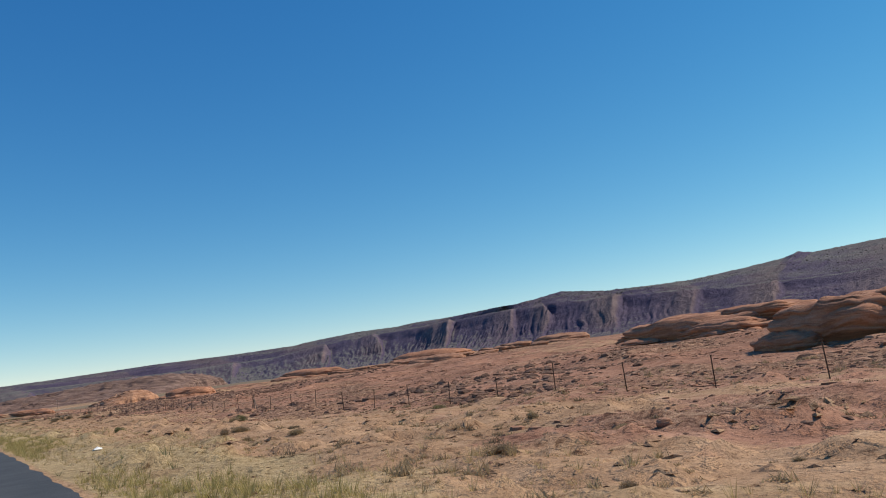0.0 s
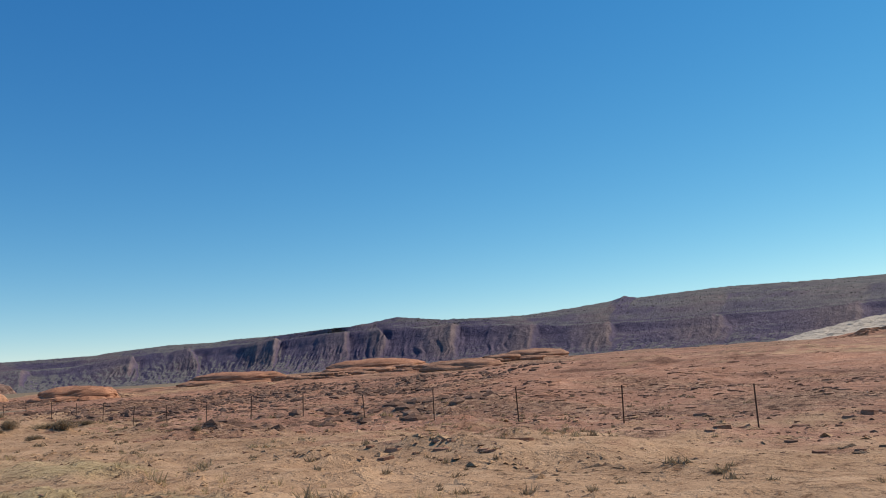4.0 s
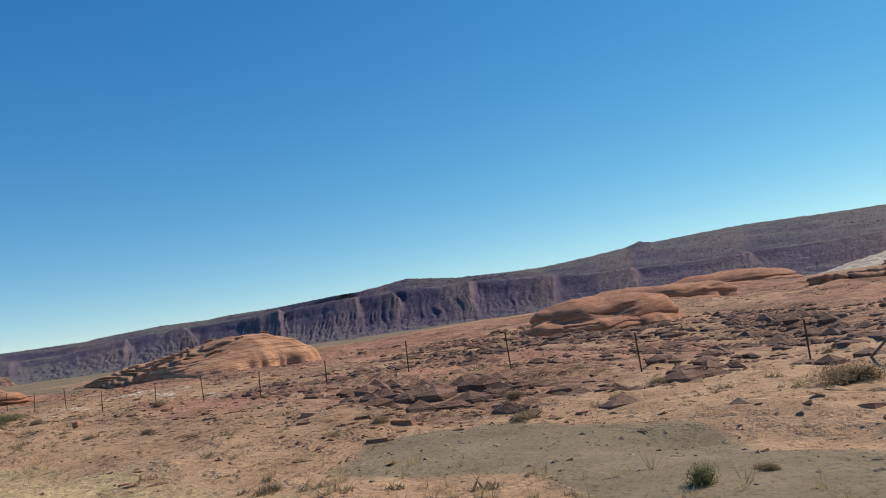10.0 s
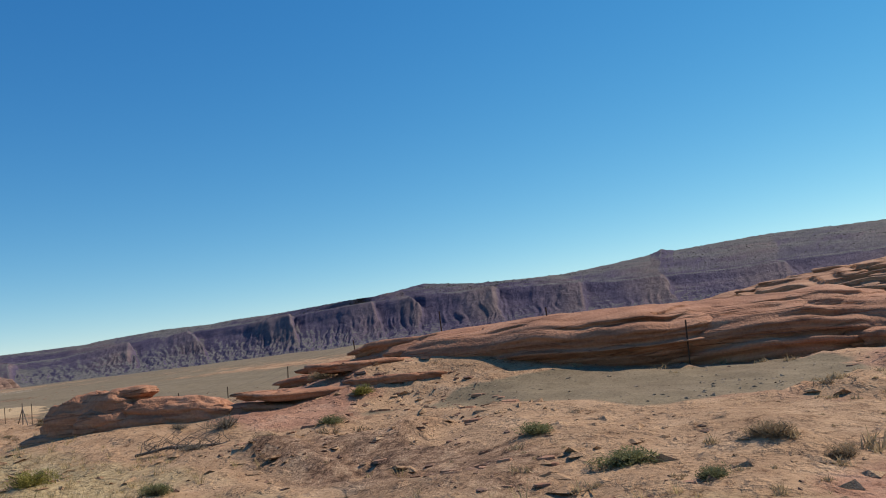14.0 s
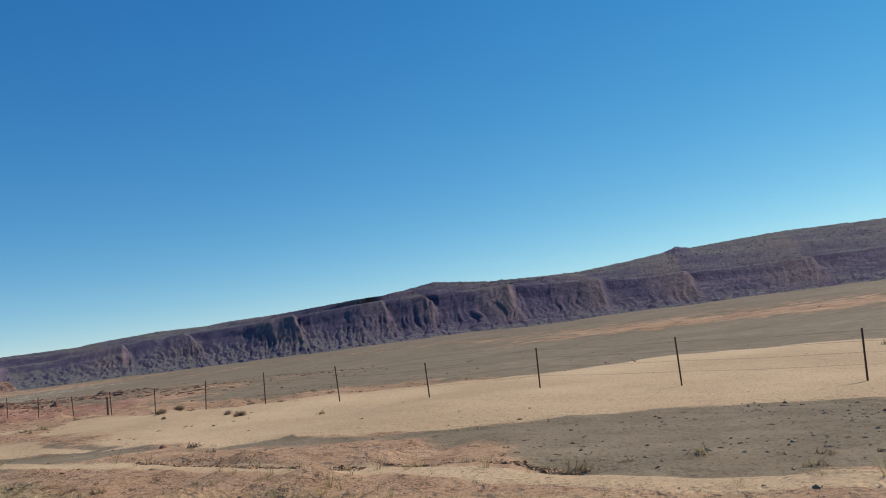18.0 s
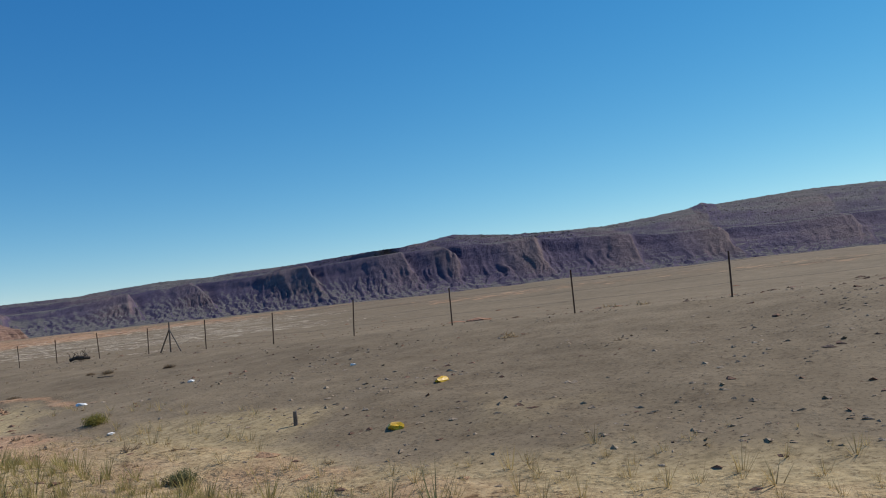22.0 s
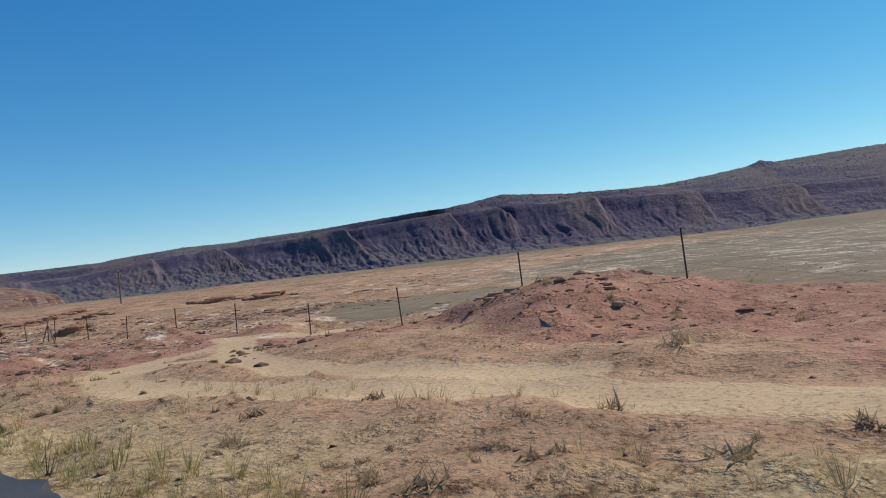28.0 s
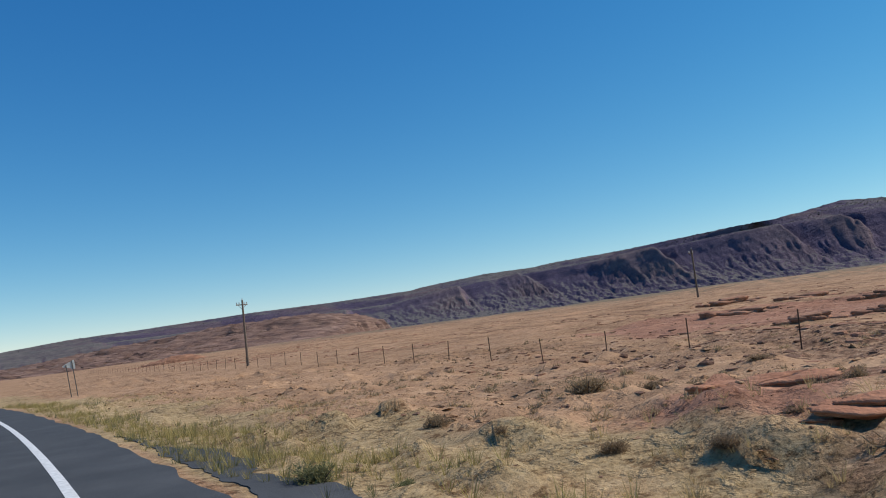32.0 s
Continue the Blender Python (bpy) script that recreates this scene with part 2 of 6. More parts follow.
def mat_mesa():
    k = Mat("hazed_mesa_rock", 0.97, spec=0.1)
    up = k.node("ShaderNodeSeparateXYZ", Vector=k.nor).outputs[2]
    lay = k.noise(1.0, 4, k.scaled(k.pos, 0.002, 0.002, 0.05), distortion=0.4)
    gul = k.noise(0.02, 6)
    # purple-brown rock; the extra blue here and on top is distance haze put into colour
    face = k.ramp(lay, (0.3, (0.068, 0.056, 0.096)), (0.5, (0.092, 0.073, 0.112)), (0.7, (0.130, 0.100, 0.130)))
    # tan spur rock, with the sunlight on the spurs painted in as well
    face = k.mix(k.math("MULTIPLY", k.attr("lit_ochre"), 0.75), face, k.ramp(lay, (0.35, (0.150, 0.108, 0.104)), (0.65, (0.215, 0.160, 0.140))))
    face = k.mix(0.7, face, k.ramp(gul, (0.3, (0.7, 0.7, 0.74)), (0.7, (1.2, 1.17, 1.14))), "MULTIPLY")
    top = k.ramp(k.noise(0.03, 6), (0.35, (0.108, 0.101, 0.099)), (0.5, (0.143, 0.131, 0.121)), (0.7, (0.182, 0.163, 0.145)))
    c = k.mix(k.ramp(up, (0.955, (0, 0, 0)), (0.99, (1, 1, 1))), face, top)
    rills = k.noise(1.0, 5, k.scaled(k.pos, 0.075, 0.075, 0.03), rough=0.6, distortion=1.2)
    cutv = k.math("ABSOLUTE", k.math("SUBTRACT", rills, 0.5))
    k.bump(k.math("ADD", k.math("MULTIPLY", cutv, 3.0), k.noise(0.08, 5)), 0.8, 3.5)
    return k.color(c)


def mat_leaf(name, *stops, rough=0.85):
    k = Mat(name, rough, spec=0.15)
    c = k.ramp(k.math("ADD", k.math("MULTIPLY", k.isl, 0.6), k.math("MULTIPLY", k.noise(22.0, 3), 0.4)), *stops)
    c = k.mix(0.5, c, k.ramp(k.objrand(), (0.0, (0.75, 0.75, 0.78)), (1.0, (1.2, 1.15, 1.05))), "MULTIPLY")
    k.color(c)
    thin = k.node("ShaderNodeBsdfTranslucent", Color=c)
    both = k.node("ShaderNodeMixShader", Fac=0.42, i1=k.b.outputs[0], i2=thin.outputs[0])
    k.link(both.outputs[0], k.t.nodes["Material Output"].inputs["Surface"])
    return k.m


def mat_plain(name, lo, hi, rough, metal=0.0, scale=6.0, spec=0.4, bump=0.15):
    k = Mat(name, rough, metal, spec)
    c = k.ramp(k.noise(scale, 5), (0.35, lo), (0.65, hi))
    k.bump(k.noise(scale * 6, 3), bump, 0.01)
    return k.color(c)


def mat_asphalt():
    k = Mat("asphalt", 0.85, spec=0.3)
    c = k.ramp(k.noise(0.7, 6), (0.3, (0.045, 0.047, 0.05)), (0.7, (0.075, 0.077, 0.08)))
    c = k.mix(0.6, c, k.ramp(k.noise(60.0, 2), (0.35, (0.55, 0.55, 0.55)), (0.65, (1.5, 1.5, 1.5))), "MULTIPLY")
    k.bump(k.noise(80.0, 2), 0.5, 0.01)
    return k.color(c)


GROUND = mat_ground()
ORANGE_ROCK = mat_rock("orange_sandstone", (0.35, 0.170, 0.093), (0.465, 0.243, 0.138), (0.55, 0.325, 0.198), 0.8, 2.4, 0.022, 0.85)
RED_ROCK = mat_rock("red_brown_sandstone", (0.23, 0.112, 0.068), (0.36, 0.185, 0.112), (0.48, 0.28, 0.175), 1.4)
PALE_ROCK = mat_rock("pale_sandstone", (0.42, 0.33, 0.24), (0.56, 0.46, 0.345), (0.66, 0.57, 0.45), 1.2)
RUST_ROCK = mat_rock("rust_orange_sandstone", (0.28, 0.124, 0.07), (0.42, 0.20, 0.114), (0.52, 0.28, 0.172), 1.5)
DARK_ROCK = mat_rock("dark_brown_rubble", (0.12, 0.064, 0.042), (0.20, 0.112, 0.074), (0.33, 0.205, 0.14), 1.8)
BLUFF_ROCK = mat_rock("dusty_bluff_rock", (0.11, 0.068, 0.056), (0.22, 0.137, 0.105), (0.34, 0.23, 0.175), 0.06, 4.0)
HAZED_MESA_ROCK = mat_mesa()
ASPHALT = mat_asphalt()
LINE_WHITE = mat_plain("road_paint_white", (0.55, 0.55, 0.53), (0.78, 0.78, 0.76), 0.6, scale=8.0)
LINE_YELLOW = mat_plain("road_paint_yellow", (0.45, 0.28, 0.03), (0.62, 0.42, 0.06), 0.6, scale=8.0)
RUST_STEEL = mat_plain("rusty_post_steel", (0.05, 0.028, 0.02), (0.10, 0.055, 0.035), 0.75, 0.3, 14.0)
GREY_WOOD = mat_plain("weathered_wood", (0.10, 0.075, 0.055), (0.20, 0.155, 0.12), 0.9, 0.0, 9.0)
WIRE_STEEL = mat_plain("dull_wire", (0.13, 0.11, 0.10), (0.22, 0.20, 0.18), 0.6, 0.7, 20.0)
SIGN_BACK = mat_plain("bare_sign_aluminium", (0.42, 0.43, 0.42), (0.58, 0.59, 0.57), 0.5, 0.5, 5.0)
SIGN_STEEL = mat_plain("dull_sign_post_steel", (0.15, 0.14, 0.125), (0.25, 0.235, 0.21), 0.6, 0.5, 12.0)
GREEN_SHEET = mat_plain("green_sign_sheeting", (0.0, 0.20, 0.13), (0.0, 0.27, 0.18), 0.45, 0.0, 4.0, bump=0.02)
WHITE_SHEET = mat_plain("white_sign_sheeting", (0.72, 0.74, 0.73), (0.82, 0.83, 0.82), 0.45, 0.0, 4.0, bump=0.02)
WHITE_PLASTIC = mat_plain("white_plastic", (0.62, 0.61, 0.58), (0.80, 0.79, 0.76), 0.5, 0.0, 10.0)
BURNT_WOOD = mat_plain("dark_dead_wood", (0.035, 0.026, 0.02), (0.09, 0.066, 0.05), 0.9, 0.0, 16.0)
GREY_SLAB = mat_rock("broken_grey_slab", (0.19, 0.142, 0.095), (0.30, 0.23, 0.16), (0.42, 0.335, 0.245), 2.0)
YELLOW_PLASTIC = mat_plain("yellow_plastic", (0.60, 0.33, 0.01), (0.75, 0.45, 0.02), 0.45, 0.0, 10.0)
RED_CARD = mat_plain("red_cardboard", (0.42, 0.03, 0.03), (0.55, 0.05, 0.04), 0.6, 0.0, 12.0)
BRUSH = {
    "d": mat_leaf("dark_dry_brush", (0.0, (0.16, 0.112, 0.070)), (0.5, (0.27, 0.196, 0.122)), (1.0, (0.41, 0.305, 0.195))),
    "t": mat_leaf("tan_dry_brush", (0.0, (0.22, 0.16, 0.095)), (0.5, (0.34, 0.255, 0.155)), (1.0, (0.48, 0.37, 0.23))),
    "g": mat_leaf("grey_green_brush", (0.0, (0.10, 0.105, 0.05)), (0.5, (0.19, 0.19, 0.09)), (1.0, (0.30, 0.28, 0.145))),
    "y": mat_leaf("yellow_green_brush", (0.0, (0.13, 0.12, 0.03)), (0.5, (0.26, 0.23, 0.06)), (1.0, (0.40, 0.34, 0.11))),
    "w": mat_leaf("bleached_dead_brush", (0.0, (0.10, 0.085, 0.065)), (0.5, (0.20, 0.17, 0.13)), (1.0, (0.33, 0.28, 0.22))),
}
STRAW = mat_leaf("straw_grass", (0.0, (0.26, 0.19, 0.09)), (0.5, (0.42, 0.32, 0.16)), (1.0, (0.55, 0.44, 0.24)))
YELLOW_GRASS = mat_leaf("yellow_green_grass", (0.0, (0.24, 0.20, 0.07)), (0.5, (0.39, 0.32, 0.12)), (1.0, (0.54, 0.44, 0.20)))
MESA_SCRUB = mat_leaf("mesa_scrub", (0.0, (0.05, 0.05, 0.04)), (0.5, (0.075, 0.078, 0.055)), (1.0, (0.11, 0.11, 0.075)))
STEM = mat_plain("shrub_stem", (0.05, 0.035, 0.025), (0.11, 0.08, 0.055), 0.9, 0.0, 20.0)

# ---- the lie of the land ----
FENCE_Y = (-400, 16, 31, 38, 44, 54, 60, 66, 78, 95, 113, 119, 124, 129, 140, 150, 160, 173, 180, 190, 205, 214, 222, 228, 232, 236, 250, 258, 263, 280, 285, 295, 303, 308, 312, 316, 321, 326,
           341, 352, 365, 374, 384, 394, 399, 408, 417, 427, 436, 446, 456, 464, 478, 490, 502, 517, 530, 545, 560, 574, 580, 587, 600, 611, 616, 620, 630, 637, 652, 667, 681, 688, 693, 698, 710, 735, 1000)
FENCE_Z = (-.4, -.5, -.4, -.85, -.7, -.85, -.58, -.75, -.7, -.5, -.27, -.11, -.31, -.7, -.55, -.27, 0, 0, -.3, -.4, -.4, -.25, -.2, .15, .3, -.2, -.13, -.35, .1, 0, -.2, .1, .25, .5, 1.0, 1.0, .5, -.5,
           -.8, -.55, -.45, -.68, -.25, .07, -.1, .15, 0, 0, .3, .5, 1.0, 1.3, 1.0, .7, .63, .3, .08, 0, -.1, -.28, .1, 0, .1, .2, -.1, -.35, -.1, -.35, -.25, -.4, -.7, -.2, 0, -.5, -.5, -.4, 0)


def road_shift(y):
    """How far the road's axis lies to the right of x = 0."""
    y = np.asarray(y, float)
    return 2.6 * np.sin(np.pi * np.clip(y, 0, 690) / 690) ** 1.2 - 0.0010 * np.clip(y - 690, 0, 160) ** 2 - 0.32 * np.clip(y - 850, 0, None)


def road_edge(y):
    """The asphalt's edge, from the axis: wider at the turnout."""
    return 2.35 + 1.9 * step(592, 608, y) * (1 - step(622, 640, y)) + 0.10 * vnoise(y * 0.8, 0, 5) + (0.04 + 0.30 * step(598, 608, y) * (1 - step(630, 640, y))) * fbm(y * 1.7, 0 * y, 3, 6)


BUMPS = []     # x, y, radius, height


def blobs(x, y, rows):
    total = np.zeros_like(x)
    for bx, by, rx, ry in rows:
        d2 = ((x - bx) / rx) ** 2 + ((y - by) / ry) ** 2
        total = np.maximum(total, np.clip(1.25 - 0.75 * d2, 0, 1))
    return total


def outline(x, y, poly, soft):
    """About 1 inside a closed outline, 0 outside, a soft step at its edge."""
    best, odd = np.full(x.shape, 1e9), np.zeros(x.shape, bool)
    lo, hi = np.min(poly, 0) - 2 * soft - 6, np.max(poly, 0) + 2 * soft + 6
    near = (x > lo[0]) & (x < hi[0]) & (y > lo[1]) & (y < hi[1])
    px, py = x[near], y[near]
    d, inner = np.full(px.shape, 1e9), np.zeros(px.shape, bool)
    for (ax, ay), (bx, by) in zip(poly, poly[1:] + poly[:1]):
        t = np.clip(((px - ax) * (bx - ax) + (py - ay) * (by - ay)) / ((bx - ax) ** 2 + (by - ay) ** 2), 0, 1)
        d = np.minimum(d, np.hypot(px - ax - t * (bx - ax), py - ay - t * (by - ay)))
        inner ^= ((ay > py) != (by > py)) & (px < (bx - ax) * (py - ay) / (by - ay + 1e-9) + ax)
    best[near], odd[near] = d, inner
    return np.clip(0.5 + np.where(odd, best, -best) / (2 * soft), 0, 1)


DRIFT = ((26, 372), (33, 370), (39, 385), (33, 400), (25, 407), (22.4, 420), (17, 413), (15, 405), (14.3, 398), (16, 391), (20, 384))     # the pale drift along the fence
STREAK = ((13.8, 414.5), (14.4, 408), (14.0, 401), (12.7, 403), (12.4, 410))
WASH = ((9.6, 432), (12.3, 436), (13.6, 445), (13.6, 456), (14, 470), (16, 480), (30, 490), (30, 530), (10.8, 530), (10.4, 505), (10.3, 490), (9.8, 480), (9.2, 470), (10.2, 455), (9.8, 440))      # grey gravel beside the verge
PALE_BAR = ((11.6, 495.4), (12.7, 494.8), (12.9, 493), (12.3, 491.8), (12.4, 489.6), (12.4, 485), (11.7, 485), (11.8, 489.6), (11.9, 491.4))
RED_SHELF = ((13.6, 436), (14.6, 446), (14.4, 456), (22, 458), (32, 452), (34, 440), (24, 431), (17, 432))
RED_BANK = ((12.3, 592), (12.4, 580), (15, 577), (20, 576), (26, 577), (27, 590), (20, 602), (14, 600))
TURN_WASH = ((11.8, 642), (15.7, 638.5), (14.8, 630), (11.4, 626.5), (10.6, 622.6), (10.2, 618.5), (9.0, 619.5), (8.7, 624), (9.2, 629), (9.6, 636))
PINK_BANK = ((16.2, 631.5), (23, 634), (22.5, 622), (22, 616), (11.4, 619), (10.9, 622.8), (11.8, 626.4))
PAN = ((26, 625), (36, 637), (46, 632), (42, 625), (30, 622.5))     # dark gravel pan beyond the fence
GRAVEL = ((17, 309), (21, 306.5), (27, 300), (21, 296.5), (17, 299))
BASIN = ((9.6, 524), (9.8, 545), (10.6, 553), (13, 552), (15, 549), (19, 547), (22, 538), (21, 526), (14, 522))
GREY_FLATS = ((78, 505, 42, 75), (48, 592, 24, 30), (90, 600, 45, 50), (17, 201, 7, 7), (12, 212.5, 3.2, 5.5), (36, 207, 8, 4), (13.5, 275, 3.5, 4), (30, 285, 5, 3), (52, 350, 24, 45), (16.4, 383, 3.5, 4), (18, 360, 4, 6), (36, 345, 9, 18),
              (12, 401, 3, 4), (42, 400, 13, 40), (60, 420, 20, 50), (12, 449, 4, 12), (17, 476, 9, 26), (34, 500, 24, 60), (14, 515, 8, 30), (60, 540, 30, 70),
              (16, 545, 9, 22), (13, 572, 6, 20), (52, 598, 18, 24), (36, 622, 8, 8), (12, 674.5, 4.2, 7.5))
RED_FLATS = ((17, 9, 8, 8), (21.5, 607.5, 5, 5), (15.5, 611, 3, 3), (20, 312.5, 6, 3.5), (13, 299, 3, 3), (60, 60, 40, 80), (45, 120, 25, 40), (80, 180, 50, 60), (30, 235, 10, 15), (65, 300, 40, 40), (22, 455, 8, 16), (28, 445, 9, 14),
             (34, 602, 12, 14), (26, 604, 7, 8), (16.5, 624, 6, 6), (14, 640, 6, 8), (26, 690, 9, 5), (12, 694, 3, 3), (45, 720, 12, 12))
SAND_FLATS = ((12, 345, 5, 10), (13, 428, 4, 7), (12, 612, 2.4, 2.4), (17, 619, 2.2, 3))
WHITE_FLATS = ((24.5, 198.3, 4, 2.5), (26.8, 195, 4, 2.2), (30, 262, 6, 10), (15, 557, 3, 5), (13, 556, 2, 2.5), (10, 556, 1.5, 2.5), (11, 554, 1.5, 2), (15, 569, 2, 3), (11, 563, 2, 4), (17.5, 566, 2.5, 3), (28, 562, 6, 7), (50, 600, 10, 12), (26, 570, 12, 25), (55, 575, 25, 40), (24, 640, 12, 22), (19, 660, 9, 16), (35, 660, 16, 20), (30, 682, 8, 6), (90, 640, 40, 60), (26, 512, 6, 3), (12, 567, 4, 3), (10.5, 565.5, 3, 2), (26, 254, 7, 6), (14, 626.5, 2.5, 2.2), (19, 620, 3.5, 2.2), (24, 626, 4, 2), (29, 636, 5, 3), (25, 629.5, 4, 2), (19, 633, 4, 3))
SOUTH_RUBBLE = ((19, 11, 8, 7), (45, 100, 16, 26), (50, 150, 16, 26), (30, 186, 8, 8), (52, 55, 10, 20), (22, 120, 5, 7), (20, 92, 5, 6), (13.5, 296, 4, 6), (12, 305, 3, 6), (12.5, 325, 3, 4), (18.5, 308, 4, 3), (24.5, 322, 5, 5), (24, 290, 5, 5), (38, 20, 14, 24), (32, 66, 16, 26), (36, 122, 16, 22), (23, 168, 4, 4), (23, 158, 4, 3), (34, 160, 12, 20), (36, 238, 18, 26), (17, 224, 6, 8), (18, 260, 7, 11), (40, 270, 12, 20), (45, 300, 10, 16))
NORTH_RUBBLE = ((21.5, 607.5, 3.6, 4.0), (16, 192.3, 3.5, 2.2), (15.3, 211, 2.5, 2.5), (18.6, 219.5, 3, 3), (26, 456, 10, 16), (20, 449, 6, 8), (44, 450, 14, 18), (33, 640, 8, 11), (24, 660, 9, 12), (15.5, 625, 3.0, 2.6), (19, 629.5, 3, 2), (16, 690, 9, 12), (30, 700, 14, 18), (13.2, 627, 2.2, 2), (20.5, 629, 3, 2), (24, 624.5, 2.5, 2), (32, 330, 6, 10), (110, 240, 60, 70))
RUBBLE = SOUTH_RUBBLE + NORTH_RUBBLE


TRACKS = ((((24, 621), (17, 618.2), (14, 618.4), (11.5, 616.6), (10.3, 613.6), (9.8, 611), (10.3, 608), (11, 596)), 0.8), (((16.4, 617.6), (13.6, 613), (12.2, 609.5), (12, 602)), 0.7), (((11.9, 372), (11.8, 392), (11.2, 403)), 0.35))
RUTS = (((8.5, 495.3), (9.5, 493.3), (9.9, 491.2), (10.3, 489.1), (10.2, 487.8), (10.0, 487.0)), ((9.8, 494.1), (10.9, 491.1), (11.3, 489.3), (11.1, 488.1), (10.9, 487.5)), ((14.3, 380.5), (14.0, 375.5)), ((13.3, 380), (13.0, 374.6)), ((12.4, 388), (12.7, 384)), ((12.0, 396), (11.9, 388)), ((9.3, 553), (9.1, 550), (9.5, 547.5), (9.5, 545), (9.9, 543)))


def base_height(x, y):
    fz = np.interp(y, FENCE_Y, FENCE_Z)
    u = x - road_shift(y)
    near = np.interp(u, (2.2, 5.5, 11), (-0.04, -0.27, -0.2))
    s = np.clip((u - 7.5) / 13, 0, 1)
    far = np.interp(x, (24, 40, 62, 120, 170, 300, 1000, 1600, 6000), (0, .2, .6, 2.2, 3.6, 6.3, 15.5, 25, 60))
    g = np.clip((x - 24) / 40, 0, 1)
    z = near * (1 - s) + s * fz * (1 - g) + far
    z = np.where(u < -8, -0.3 - 0.02 * np.clip(-u - 8, 0, 400) ** 0.8, np.where(u < 2.2, -0.06, z))
    return z


def axis(*runs):
    out = [runs[0][0]]
    for lo, hi, d, grow in runs:
        while out[-1] < hi - 1e-6:
            out.append(min(hi, out[-1] + d))
            d *= grow
    return np.array(out)


def ground_sheet():
    xs = np.concatenate([-axis((8, 5000, 3.0, 1.25))[::-1], axis((-7.9, 2.4, 1.3, 1.0))[1:], axis((2.6, 20, 0.27, 1.0), (20, 32, 0.42, 1.0), (32, 60, 0.7, 1.012), (60, 6000, 1.1, 1.07))])
    ys = np.concatenate([-axis((2, 4000, 1.0, 1.12))[::-1], axis((-1.6, 745, 0.52, 1.0), (745, 6000, 0.6, 1.05))])
    X, Y = np.meshgrid(xs, ys)
    u = X - road_shift(Y)
    wx, wy = X + 3.0 * fbm(X / 9, Y / 9, 3, 11), Y + 5.0 * fbm(X / 11, Y / 11, 3, 17)
    grey, red = blobs(wx, wy, GREY_FLATS), blobs(wx, wy, RED_FLATS)
    sand, white, rubble = blobs(wx, wy, SAND_FLATS), blobs(wx, wy, WHITE_FLATS), blobs(wx, wy, RUBBLE)
    jx, jy = X + 0.9 * fbm(X / 2.5, Y / 4, 3, 12), Y + 2.2 * fbm(X / 4, Y / 6, 3, 18)
    sand = np.maximum(sand, np.maximum(outline(jx, jy, DRIFT, 0.8), outline(jx, jy, STREAK, 0.4)))
    grey = np.maximum(grey, np.maximum(outline(jx, jy, WASH, 0.6), np.maximum(outline(jx, jy, GRAVEL, 0.8), outline(jx, jy, BASIN, 0.6))))
    grey = np.maximum(grey, np.maximum(outline(jx, Y, TURN_WASH, 0.4), outline(jx, jy, PAN, 0.8)))
    white = white * (1 - outline(jx, jy, PAN, 0.8))
    grey = np.maximum(grey, blobs(wx, wy, ((15, 390, 3.5, 20), (13.5, 408, 2.0, 5))) * (1 - sand))
    shelf_red = np.maximum(outline(jx, jy, RED_SHELF, 0.8), outline(jx, jy, RED_BANK, 0.8))
    shelf_red = np.maximum(shelf_red, outline(jx, Y, PINK_BANK, 0.4))
    red, grey = np.maximum(red, 1.3 * shelf_red), grey * (1 - shelf_red) * (1 - 0.8 * outline(jx, Y, PALE_BAR, 0.45))
    far = step(60, 160, X)
    red = np.maximum(red, far * (0.45 + 0.5 * fbm(X / 60, Y / 90, 3, 23) + 0.45 * (1 - step(300, 380, Y)) - 0.3 * step(600, 680, Y) - 0.5 * step(250, 400, X) * step(380, 480, Y)))
    grey = np.maximum(grey, far * np.clip(1.2 + 0.5 * fbm(X / 70, Y / 160, 3, 29), 0, 1) * step(320, 420, Y) * (1 - 0.5 * step(600, 680, Y) * (1 - step(150, 300, X))))
    grey, red = grey * step(5, 8, u), red * step(6, 10, u)
    verge = step(2.2, 2.8, u) * (1 - step(5.5, 11, u + 2.0 * fbm(X / 3, Y / 5, 3, 45)))
    for line, wide in TRACKS:
        for (ax, ay), (bx, by) in zip(line, line[1:]):
            t = np.clip(((X - ax) * (bx - ax) + (Y - ay) * (by - ay)) / ((bx - ax) ** 2 + (by - ay) ** 2), 0, 1)
            d = np.hypot(X - ax - t * (bx - ax), Y - ay - t * (by - ay))
            sand = np.maximum(sand, np.clip(1.5 - d / wide, 0, 1))
    groove = np.zeros_like(X)
    for line in RUTS:
        for (ax, ay), (bx, by) in zip(line, line[1:]):
            t = np.clip(((X - ax) * (bx - ax) + (Y - ay) * (by - ay)) / ((bx - ax) ** 2 + (by - ay) ** 2), 0, 1)
            groove = np.maximum(groove, np.clip(1 - np.hypot(X - ax - t * (bx - ax), Y - ay - t * (by - ay)) / 0.3, 0, 1))
    wild = 1 + 0.35 * np.exp(-((Y - 308) / 26) ** 2) + 0.35 * step(655, 680, Y) + 0.2 * (1 - step(60, 110, Y))
    rough = wild * np.clip(1 - 0.75 * np.maximum(grey, sand), 0.15, 1) * step(2.6, 5, u)
    Z = base_height(X, Y)
    Z += rough * (0.09 * fbm(X / 7, Y / 7, 2, 31) + 0.09 * fbm(X / 1.6, Y / 2.0, 2, 37)) * (1 - step(80, 300, X))
    Z += rough * 0.14 * np.clip(fbm(X / 2.8, Y / 2.8, 2, 41) - 0.2, 0, 1) * (1 - step(26, 44, X))
